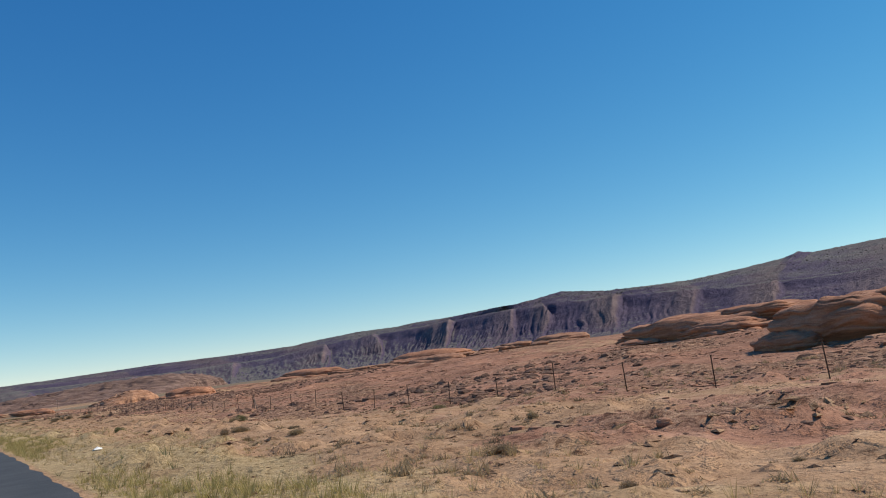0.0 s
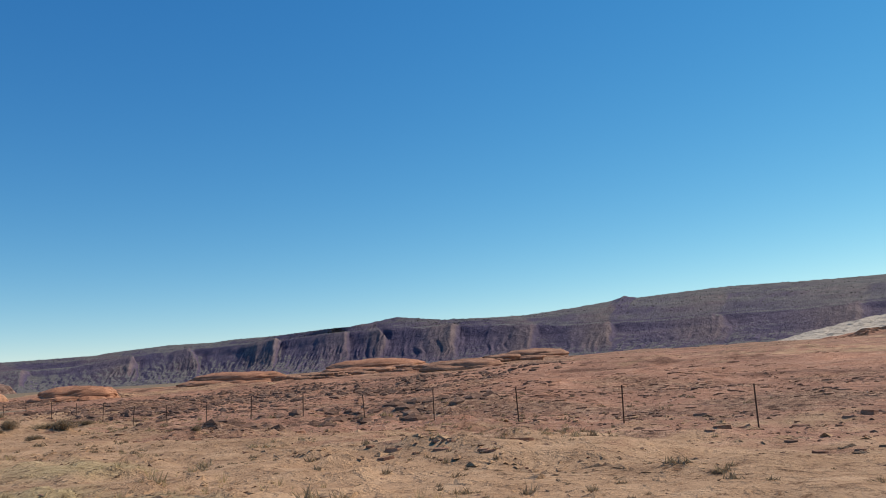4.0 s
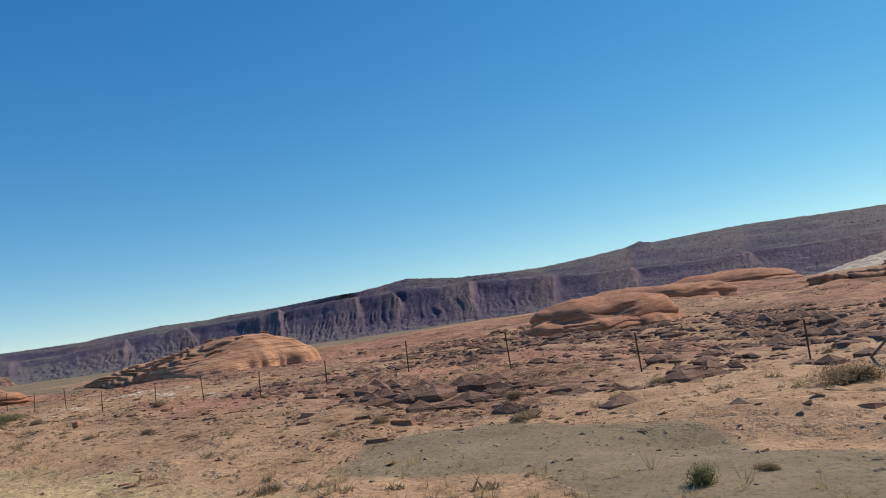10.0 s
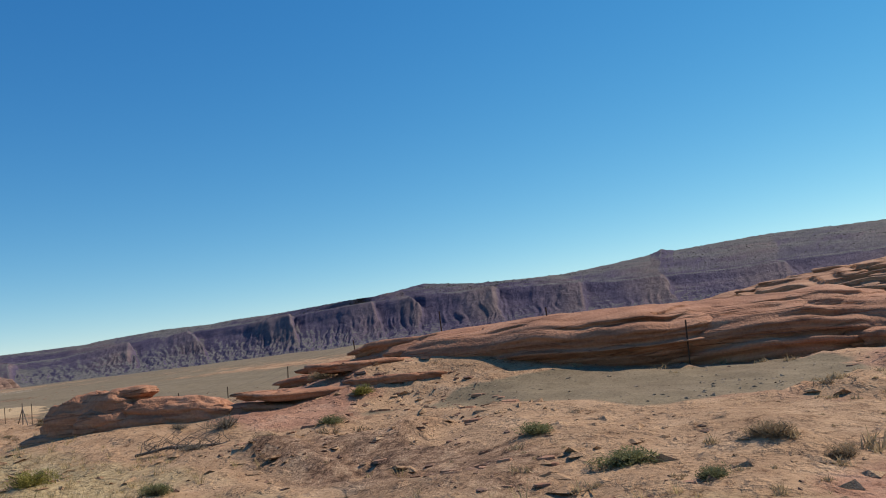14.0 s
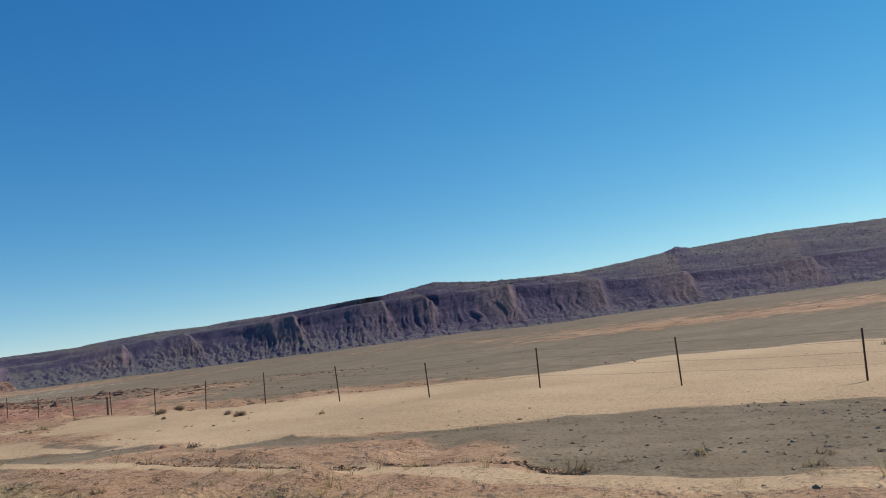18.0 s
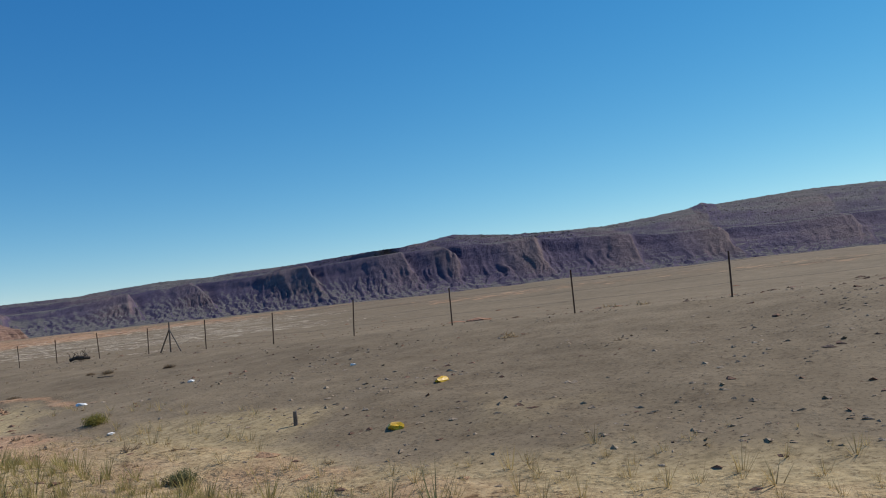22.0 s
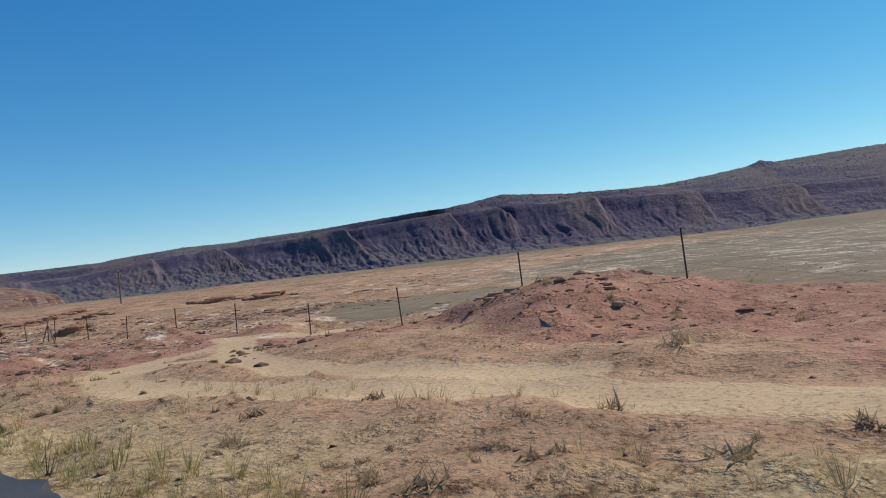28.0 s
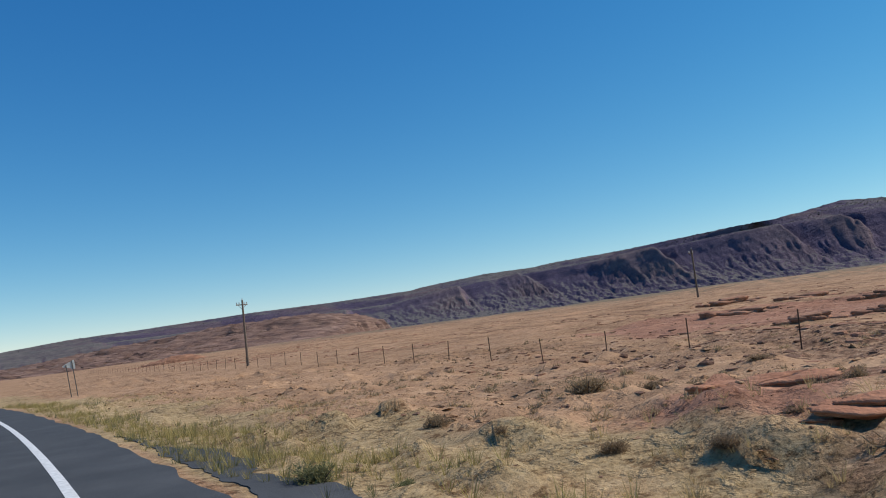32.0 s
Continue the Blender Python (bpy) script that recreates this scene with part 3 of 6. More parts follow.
    Z += rough * 0.30 * np.clip(fbm(X / 0.8, Y / 1.0, 2, 42) - 0.25, 0, 1) * (0.3 + 0.7 * step(-0.2, 0.4, fbm(X / 9, Y / 9, 2, 44))) * (1 - step(26, 44, X))
    ledge = fbm(X / 5, Y / 9, 3, 43)
    Z += rubble * 0.26 * (np.floor(ledge * 3) / 3 + 0.3) * step(6, 10, u)
    Z += far * 0.9 * fbm(X / 45, Y / 70, 4, 47) * (1 - step(700, 1500, X))
    ledgy = step(28, 60, X) * (1 - step(420, 700, X)) * (1 - np.clip(1.3 * grey, 0, 1))
    shelf = 2.6 * fbm(X / 13, Y / 34, 4, 48)
    Z += ledgy * 0.26 * (np.floor(shelf) + step(0.0, 0.2, shelf - np.floor(shelf)) + 1) * (1 - 0.5 * step(380, 420, Y))
    Z -= 0.09 * groove
    Z += 0.07 * sand * (0.6 + 0.5 * fbm(X / 8, Y / 14, 2, 53))
    cut = 8.4 + 0.7 * fbm(Y / 3.5, Y * 0, 2, 59)
    Z -= 0.20 * step(cut, cut + 0.25, u) * step(526, 532, Y) * (1 - step(548, 556, Y)) * (1 - step(10, 13, u))
    for bx, by, r, h in BUMPS:
        i0, i1 = np.searchsorted(ys, (by - 3 * r, by + 3 * r))
        j0, j1 = np.searchsorted(xs, (bx - 3 * r, bx + 3 * r))
        Z[i0:i1, j0:j1] += h * np.exp(-((X[i0:i1, j0:j1] - bx) ** 2 + (Y[i0:i1, j0:j1] - by) ** 2) / (r * r))
    return xs, ys, Z, dict(red=red, grey=grey, sand=sand, white=white, verge=verge, ledgy=ledgy, rubble=np.maximum(rubble * (0.55 + 0.6 * fbm(X / 5, Y / 7, 3, 3)), far * (0.3 + 0.3 * (1 - step(290, 360, Y)) + 0.75 * fbm(X / 30, Y / 60, 4, 9)) * (1 - grey))), rubble


SHRUB_ROWS = []


def shrubs(rows):
    """Shrubs of one stretch: x, y, width, height, kind. The larger ones stand on sand mounds of their own."""
    for x, y, w, h, kind in rows:
        SHRUB_ROWS.append((x, y, w, h, kind))
        if w > 0.6 and x > 8:
            BUMPS.append((x, y, 0.8 * w, 0.28 * h))


shrubs([(10.5, 7.4, 0.27, 0.13, 't'), (7.7, 8, 0.4, 0.16, 'd'), (8.9, 12.6, 0.77, 0.33, 'd'), (12.5, 12.9, 0.64, 0.19, 't'), (15.8, 20.2, 0.64, 0.36, 't'), (12, 30.3, 0.86, 0.38, 't'), (10.3, 31.5, 0.52, 0.31, 'd'), (9.6, 31.9, 0.62, 0.36, 'd'), (13.6, 34.7, 0.83, 0.25, 'd'), (22.9, 37.5, 1.2, 0.4, 'g'), (12.7, 39.5, 1.3, 0.4, 't'), (11.7, 45.6, 0.34, 0.3, 'd'), (15.9, 47.7, 0.53, 0.24, 'd'), (13.3, 48.5, 0.52, 0.21, 't'), (10.2, 49.3, 0.31, 0.18, 'd'), (15.7, 49.9, 0.82, 0.35, 't'), (10.8, 50.4, 0.44, 0.24, 'd'), (10.3, 51, 0.49, 0.19, 't')])  # first verge
shrubs([(17.1, 52.9, 1, 0.5, 'g'), (8.4, 54.3, 0.64, 0.27, 't'), (10, 55.6, 0.78, 0.48, 'g'), (8.2, 58.2, 0.52, 0.26, 't')])  # first verge
shrubs([(16.5, 113.8, 0.52, 0.19, 't'), (19, 116.2, 0.69, 0.34, 'd'), (13.6, 119.8, 1, 0.36, 'd'), (14.1, 127.9, 0.78, 0.27, 't'), (12, 131.7, 0.91, 0.36, 't'), (19.5, 133, 2.4, 0.77, 'd'), (16.4, 133.8, 0.75, 0.31, 'd'), (19.2, 134.1, 2.2, 0.62, 't'), (15.4, 134.5, 1.7, 0.72, 'd'), (17.3, 135.2, 1.6, 0.81, 'd'), (12.5, 135.4, 0.55, 0.33, 'd'), (15.8, 136.6, 0.8, 0.53, 't'), (18, 141.1, 1.3, 0.66, 't'), (24.4, 141.3, 1.2, 0.5, 't'), (12.1, 144, 1.6, 0.55, 't'), (7, 145.9, 1.6, 0.78, 'y')])  # sign verge
shrubs([(18.3, 151.4, 0.88, 0.63, 'd'), (23.6, 157.8, 1.4, 0.63, 't'), (17.3, 159.9, 0.91, 0.45, 't'), (15, 162.8, 1.2, 0.7, 't'), (11.9, 170.5, 1, 0.31, 'd'), (15, 171.4, 0.45, 0.22, 'd'), (22.1, 175.1, 1.1, 0.28, 't'), (18.4, 175.2, 0.4, 0.19, 'd'), (10.9, 175.4, 1.3, 0.51, 'd'), (22.1, 177, 0.49, 0.23, 't'), (23, 180.3, 1.3, 0.25, 't'), (13.4, 183.1, 0.88, 0.32, 't'), (10.2, 192.8, 0.36, 0.2, 'g'), (12.7, 201, 0.44, 0.13, 'd')])  # mound flat
shrubs([(11.6, 211.7, 0.44, 0.16, 'd'), (10.8, 212.1, 0.48, 0.34, 'g'), (19.2, 212.9, 1.5, 0.53, 'd'), (20.9, 218, 0.76, 0.33, 't'), (15.3, 218, 1.1, 0.33, 't'), (9.6, 218.7, 0.47, 0.24, 't'), (19.4, 220, 0.6, 0.24, 't'), (18.1, 220.4, 0.65, 0.32, 'd'), (14.1, 221, 0.63, 0.28, 't'), (14.3, 232.1, 0.53, 0.31, 'd'), (14.2, 236.2, 0.5, 0.18, 'd'), (22.9, 238.5, 0.56, 0.32, 'g'), (15.9, 238.9, 0.48, 0.14, 't'), (21.8, 245.7, 1.1, 0.4, 't'), (16.5, 247.1, 0.74, 0.36, 'd')])  # rubble flat
shrubs([(14.8, 253.7, 0.73, 0.37, 'd'), (15.9, 254.4, 0.82, 0.29, 'd'), (17.9, 256.6, 1.3, 0.48, 't'), (18.3, 258.2, 1.5, 0.57, 'g'), (17.6, 259, 1.1, 0.56, 'g'), (15, 259.3, 0.5, 0.22, 'd'), (17.9, 260.9, 0.81, 0.3, 't'), (19.7, 261.2, 2.9, 0.52, 'g'), (19, 277.4, 0.44, 0.15, 'd'), (17.8, 277.6, 0.59, 0.16, 'd'), (11, 278.2, 0.51, 0.22, 'g'), (19, 279.6, 0.79, 0.21, 'd'), (14, 280.9, 0.59, 0.17, 'd'), (16.6, 282.6, 0.45, 0.18, 't'), (9.7, 282.8, 0.59, 0.29, 'g'), (16.6, 285.2, 0.56, 0.2, 't'), (21.4, 286.9, 0.52, 0.21, 't'), (20.1, 288.2, 0.87, 0.24, 't')])  # dome flat
shrubs([(17.1, 289, 0.9, 0.29, 't')])  # dome flat
shrubs([(13, 291.1, 0.96, 0.48, 't'), (13.6, 295.7, 0.49, 0.25, 'd'), (13.9, 296.7, 0.87, 0.35, 'd'), (12, 296.8, 0.6, 0.22, 'g'), (12.5, 298.1, 0.98, 0.29, 'g'), (13.9, 300.7, 0.9, 0.25, 'g'), (9.5, 305.6, 0.64, 0.27, 'g'), (13.3, 307.8, 0.73, 0.27, 'd'), (15.2, 307.9, 0.77, 0.29, 'g'), (12.1, 308.8, 0.72, 0.28, 'w'), (9, 309.9, 0.93, 0.4, 'y'), (18.3, 310.1, 0.98, 0.37, 'y'), (14.5, 311.2, 1.1, 0.52, 'w'), (14.1, 313, 0.76, 0.27, 'w'), (19.5, 313.1, 1.3, 0.48, 't'), (14.1, 321.4, 0.5, 0.25, 't'), (11.3, 322.9, 0.64, 0.18, 'd')])  # outcrop bank
shrubs([(14.4, 333.2, 0.37, 0.13, 't'), (15.3, 334.6, 0.7, 0.16, 't'), (12.1, 335.6, 0.27, 0.13, 't'), (18, 339.3, 0.85, 0.22, 't'), (19.1, 340.2, 0.78, 0.27, 't'), (12.5, 340.3, 0.67, 0.16, 't'), (21.4, 340.7, 0.8, 0.32, 'd'), (23.7, 343.9, 0.65, 0.47, 't'), (23.6, 344, 0.72, 0.29, 't'), (23.3, 346.7, 1.1, 0.43, 'd'), (24.6, 349.6, 1.1, 0.42, 'd')])  # marker flat
shrubs([(20.5, 404.2, 0.54, 0.3, 'd'), (20.9, 405.7, 0.49, 0.23, 'd'), (19.9, 408.8, 0.26, 0.2, 'd'), (24.4, 409, 0.6, 0.27, 't'), (21.3, 411.5, 0.73, 0.36, 't'), (9.9, 412.7, 0.56, 0.16, 'd'), (23.3, 413.3, 0.73, 0.41, 't'), (12.9, 422.9, 0.36, 0.18, 'd'), (10.7, 424.5, 0.28, 0.12, 'd'), (13.5, 426.2, 0.73, 0.23, 'd'), (12.9, 429.2, 0.5, 0.2, 'd'), (8.5, 429.5, 0.36, 0.2, 't'), (7.5, 434.5, 0.65, 0.44, 'y')])  # drift flat
shrubs([(7.6, 473, 0.64, 0.28, 'g'), (10.1, 480.5, 0.75, 0.3, 'y'), (8.4, 488.6, 0.33, 0.22, 't'), (12.4, 491, 0.57, 0.14, 'd'), (7.5, 492.1, 0.25, 0.17, 't'), (16.6, 492.9, 0.75, 0.24, 't'), (17.7, 490.4, 0.6, 0.22, 'd'), (16.6, 494.4, 0.5, 0.16, 'd'), (13.4, 499.4, 0.34, 0.14, 'd'), (12.5, 503.2, 0.53, 0.18, 't'), (22.8, 508.1, 0.66, 0.31, 'd'), (8.5, 509.4, 0.74, 0.32, 'd'), (9.6, 511.1, 0.32, 0.16, 'd'), (9.2, 509.8, 0.5, 0.42, 't'), (9.5, 518.7, 0.61, 0.2, 't'), (9.4, 532.5, 0.25, 0.12, 't'), (7.6, 536.9, 0.59, 0.3, 'g'), (7.3, 540, 0.55, 0.46, 'g')])  # gravel flat
shrubs([(17.1, 554.5, 0.62, 0.2, 't'), (8, 558, 0.42, 0.25, 't'), (16.4, 559.5, 0.34, 0.15, 'd'), (14, 560.7, 0.45, 0.16, 'd'), (7, 560.8, 0.5, 0.33, 'g'), (12.5, 561.7, 0.28, 0.12, 'd'), (7, 563.7, 0.81, 0.35, 'g')])  # crust flat
shrubs([(6.6, 610.4, 0.4, 0.27, 'g'), (9.6, 610.9, 0.25, 0.12, 'd'), (6.6, 611.1, 0.37, 0.24, 'g'), (8.2, 611.7, 0.35, 0.24, 't'), (7.9, 611.8, 0.37, 0.19, 't'), (6.4, 615, 0.51, 0.29, 'g'), (9.1, 619.7, 0.77, 0.13, 't'), (7.5, 620.8, 0.32, 0.18, 't'), (5.4, 623.7, 0.85, 0.62, 'g'), (5.2, 624.7, 0.5, 0.4, 'y'), (4.7, 625.2, 0.4, 0.42, 'y'), (4.5, 626.2, 0.45, 0.4, 'y'), (5.6, 627.0, 0.4, 0.3, 'y'), (4.9, 628.2, 0.4, 0.4, 'g'), (4.6, 622.6, 0.5, 0.35, 'y'), (7.4, 622.4, 0.5, 0.34, 't'), (8.8, 620.9, 0.45, 0.4, 'g'), (7.5, 624.5, 0.31, 0.14, 't'), (5.7, 629.2, 0.54, 0.25, 'g'), (13.1, 630.8, 0.32, 0.12, 't'), (13.5, 635.8, 0.41, 0.21, 't')])  # turnout
shrubs([(9, 640.6, 0.92, 0.61, 't'), (17.3, 655.1, 0.64, 0.25, 'd'), (28.8, 655.8, 2, 0.8, 'd'), (16.6, 656.6, 2.1, 0.54, 'd'), (18.4, 657.6, 0.71, 0.28, 'd'), (29.6, 658.7, 1.2, 0.57, 'd'), (16.5, 659.6, 2.3, 0.71, 'd'), (15.2, 660.6, 0.89, 0.54, 'd'), (14.6, 662.6, 1.1, 0.56, 'd'), (8.7, 668.1, 0.58, 0.16, 'd'), (10.9, 668.4, 0.35, 0.12, 't'), (13.3, 669.9, 0.85, 0.32, 'd'), (7.3, 669.9, 0.29, 0.12, 'd'), (16, 670.3, 0.62, 0.27, 'd')])  # pale rocks
shrubs([(15.6, 672, 0.77, 0.26, 'g'), (15.6, 673.1, 0.66, 0.29, 'd'), (8.3, 675, 0.64, 0.23, 'd'), (12.1, 681.1, 0.6, 0.2, 'd'), (4.5, 683.5, 0.46, 0.39, 'g')])  # last verge
shrubs([(4.1, 684.8, 0.42, 0.38, 'g'), (7.6, 692, 0.53, 0.23, 'd'), (10.7, 692.2, 0.46, 0.28, 'd'), (7.1, 693.5, 0.48, 0.28, 'd'), (4.1, 693.7, 0.42, 0.21, 'g'), (3.6, 695.5, 0.96, 0.4, 'g'), (6.8, 695.8, 0.41, 0.17, 'd'), (11.7, 697.5, 0.61, 0.37, 'd'), (12.9, 697.6, 0.9, 0.39, 'd'), (10.5, 698.2, 1.2, 0.6, 't'), (7.3, 699, 0.68, 0.4, 'd'), (18, 700.1, 0.84, 0.23, 'd')])  # far verge

shrubs([(24.3, 206.0, 1.5, 0.6, "d"), (24.7, 205.0, 0.9, 0.4, "d")])  # by the fence
BUMPS += [(10.5, 511, 0.9, 0.22), (13.8, 315.5, 3.0, 0.33), (11.0, 316, 2.6, 0.2), (15, 300, 4, 0.25), (25.2, 309.5, 5.0, 0.85), (19.5, 312.5, 2.4, 0.35), (21.6, 606.8, 3.4, 1.0), (13.2, 627, 1.1, 0.35), (20.3, 629, 1.5, 0.4), (23.6, 624.5, 1.3, 0.5), (13.2, 318.8, 1.5, 0.2), (17, 618, 2, 0.3)]

XS, YS, GZ, ZONES, RUBBLE_MASK = ground_sheet()
_X, _Y = np.meshgrid(XS, YS)
_me = mesh_of("ground", np.stack([_X, _Y, GZ], -1).reshape(-1, 3), grid_quads(len(YS), len(XS)), GROUND, True)
for _n, _v in ZONES.items():
    _me.attributes.new(_n, "FLOAT", "POINT").data.foreach_set("value", _v.astype(np.float32).ravel())
ground = tagged(new("ground", _me), "dry desert ground of tan sand, red earth and grey gravel", "ground", kind="structure")


def lookup(grid, x, y):
    x, y = np.asarray(x, float), np.asarray(y, float)
    fi, fj = np.interp(y, YS, np.arange(len(YS))), np.interp(x, XS, np.arange(len(XS)))
    i, j = np.minimum(fi.astype(int), len(YS) - 2), np.minimum(fj.astype(int), len(XS) - 2)
    a, b = fi - i, fj - j
    return (grid[i, j] * (1 - b) + grid[i, j + 1] * b) * (1 - a) + (grid[i + 1, j] * (1 - b) + grid[i + 1, j + 1] * b) * a


def gz(x, y):
    return lookup(GZ, x, y)


# ---- the mesa ----
BAYS = (-8, 6, 13, 20, 27, 31.5, 38.4, 44.5, 47.4, 53.6, 59.6, 65.6, 73.4, 82, 92, 108)    # azimuths at which the face steps back
BAY_DEPTH = (.8, .7, .8, .9, .7, 1.0, .6, .5, 1.0, .8, .9, 1.0, .8, .9, .8)


SCRUB = []


def mesa():
    az = np.concatenate([np.arange(-6, 6, 0.12), np.arange(6, 84, 0.075), np.arange(84, 106, 0.12)])
    kn = lambda xs, vs: np.interp(az, xs, vs)
    rim = kn((-6, 10, 20, 30, 33, 36, 39, 42.4, 48, 58, 66, 78, 95, 118), (3700, 3600, 3350, 3100, 2900, 2600, 2250, 1990, 1800, 1740, 1730, 1830, 2000, 2300))
    back = kn((-6, 10, 22, 33.6, 39, 43, 47.9, 52, 58, 64.8, 78, 95, 118), (3900, 3750, 3500, 3330, 2350, 1950, 1960, 1850, 1900, 2117, 2350, 2500, 2800))
    el_rim = kn((-6, 3, 16, 22.6, 28.3, 32.6, 36, 39, 42.1, 47.4, 53.7, 57, 61, 68, 73.5, 78, 118), (1.2, 1.4, 1.7, 1.95, 2.75, 2.95, 3.15, 3.35, 3.65, 3.85, 3.75, 3.6, 3.27, 3.05, 3.1, 3.1, 3.1))
    el_back = kn((-6, -.75, 3.4, 7, 14, 19.5, 24.2, 25, 29, 32.2, 33.3, 37, 42.1, 43.9, 45.6, 47.9, 49, 51.8, 58, 62, 64.2, 64.9, 65.8, 71.5, 79.4, 95, 118),
                 (1.35, 1.45, 1.85, 2.0, 2.35, 2.47, 2.66, 2.8, 3.18, 3.24, 3.38, 3.55, 3.98, 4.06, 4.25, 4.62, 4.5, 4.2, 4.1, 4.45, 4.68, 4.95, 4.75, 4.98, 4.76, 4.6, 4.4))
    zr, zs = 1.75 + np.tan(np.radians(el_rim)) * rim, 1.75 + np.tan(np.radians(el_back)) * back
    v = np.concatenate([np.linspace(-0.25, 1.02, 100), np.linspace(1.04, 2.0, 20), np.linspace(2.05, 3, 10)])
    A, V = np.meshgrid(az, v)
    wid = kn((-6, 10, 20, 30, 36, 39, 42.4, 48, 118), (900, 900, 1000, 1100, 1000, 850, 600, 370, 330))
    rb = rim - wid
    R = np.where(V < 1, rb + V * wid, np.where(V < 2, rim + (V - 1) * (back - rim), back + (V - 2) * 900))
    X, Y = R * np.sin(np.radians(A)), 350 + R * np.cos(np.radians(A))
    run = np.concatenate([[0], np.cumsum(np.hypot(np.diff(rim * np.sin(np.radians(az))), np.diff(rim * np.cos(np.radians(az)))))])
    s = np.broadcast_to(run, A.shape)
    bay, crag, lit_ochre = np.zeros_like(A), np.zeros_like(A), np.zeros_like(A)
    for lo, hi, deep in zip(BAYS, BAYS[1:], BAY_DEPTH):
        t = (A + 1.3 * (V - 0.85) + 0.35 * fbm(A * 1.3, V * 3, 3, 64) - lo) / (hi - lo)
        within = (t >= 0) & (t < 1)
        bay += np.where(within, deep * (np.clip(t, 0, 1) ** 1.2 * (1 - step(0.90, 1.0, t)) - 0.33), 0)
        # pale up to each spur's edge; the hollow beyond keeps a painted shade
        lit_ochre += np.where(within, step(0.30, 0.85, t) * (1 - step(0.93, 0.97, t)), 0)
        crag += np.where(within, step(0, 0.05, t) * (1 - step(0.25, 0.85, t)), 0)
    D = wid * (1 - V)
    s = s + 9 * fbm(s / 130, D / 90, 3, 63)
    spur = 0.6 * vnoise(s / 190, D / 1500, 61) + 0.35 * vnoise(s / 80, D / 900, 62)
    warp = 0.35 * fbm(s / 40, D / 60, 3, 67)
    gully = 1 - np.abs(fbm(s / 34 + warp, D / 700 + 0.3 * warp, 2, 71))
    rill = 1 - 1.4 * np.abs(fbm(s / 11 + 1.5 * warp, D / 110 + 0.9 * warp, 2, 73))
    face = step(-0.1, 0.2, V) * (1 - step(0.88, 1.0, V))
    low = 1 - step(0.40, 0.85, V + 0.2 * spur)
    q = V + face * (0.26 * bay * (0.15 + 0.85 * step(0.3, 0.85, V)) + 0.022 * spur + (0.002 + 0.024 * low) * (gully - 0.72) + (0.0012 + 0.024 * low) * (rill - 0.7))
    slope = np.interp(q, (-0.1, 0.1, 0.3, 0.5, 0.75, 0.92, 1.0), (0, 0.05, 0.15, 0.33, 0.68, 0.93, 1.0))
    cliff = np.interp(q, (-0.1, 0.1, 0.3, 0.5, 0.70, 0.78, 0.86, 0.93, 1.0), (0, 0.05, 0.14, 0.27, 0.42, 0.52, 0.88, 0.97, 1.0))
    prof = slope + (cliff - slope) * crag * (0.18 + 0.2 * vnoise(s / 260, 0 * s, 68))
    zb = base_height(X, Y)
    Z = np.where(V <= 1.02, zb - 4 + (zr - zb + 4) * np.clip(prof, 0, 1), 0)
    t = np.clip(V - 1, 0, 1)
    top = zr + (zs - zr) * (0.12 * step(0, 0.5, t) + 0.88 * t) + 3.0 * fbm(X / 90, Y / 90, 4, 79) * np.sin(np.pi * t)
    Z = np.where(V > 1.02, top, Z)
    Z = np.where(V > 2, zs - (V - 2) * 25, Z)
    foot = step(-0.25, 0.05, V) * (1 - step(0.3, 0.6, V))
    Z += foot * 3 * np.clip(fbm(s / 28, D / 60, 3, 83), -0.2, 1)
    Z = np.where(V < -0.2, zb - 8, Z)
    Z += 0.8 * fbm(X / 12, Y / 12, 2, 89) * (V > 0)
    rng = np.random.RandomState(12)
    rows = np.flatnonzero((v > 1.0) & (v < 2.02))
    i = rows[(len(rows) * rng.rand(3000) ** 0.7).astype(int)]
    j = rng.randint(0, len(az), 3000)
    ok = fbm(X[i, j] / 150, Y[i, j] / 150, 2, 91) > -0.15
    SCRUB.append(np.stack([X[i, j], Y[i, j], Z[i, j]], -1)[ok])
    me = mesh_of("mesa", np.stack([X, Y, Z], -1).reshape(-1, 3), grid_quads(len(v), len(az)), HAZED_MESA_ROCK, True)
    lit_ochre = lit_ochre * step(0.2, 0.5, V) * (0.8 + 0.4 * vnoise(s / 220, D / 160, 66))
    me.attributes.new("lit_ochre", "FLOAT", "POINT").data.foreach_set("value", lit_ochre.astype(np.float32).ravel())
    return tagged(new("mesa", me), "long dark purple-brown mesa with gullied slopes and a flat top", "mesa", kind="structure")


mesa()


# ---- the road ----
def strip(name, y0, y1, d, lo, hi, z, depth, material, label, category, fall=0.0):
    ys = np.arange(y0, y1 + d, d)
    c = road_shift(ys)
    a, b = c + (lo(ys) if callable(lo) else lo), c + (hi(ys) if callable(hi) else hi)
    V = np.stack([np.stack([a, ys, 0 * ys + z - depth], -1), np.stack([a, ys, 0 * ys + z], -1), np.stack([b, ys, 0 * ys + z - fall], -1), np.stack([b + 0.05, ys, 0 * ys + z - fall - depth], -1)], 1)
    me = mesh_of(name, V.reshape(-1, 3), grid_quads(len(ys), 4)[:, ::-1], material)
    return tagged(new(name, me), label, category, kind="structure")


strip("road", -600, 1600, 0.4, -6.3, road_edge, 0.0, 0.25, ASPHALT, "dark grey two-lane asphalt road with ragged edge", "road")
strip("road_line_white", -600, 1600, 4.0, 0.72, 0.84, 0.006, 0.004, LINE_WHITE, "worn white edge line painted on the asphalt", "road marking")
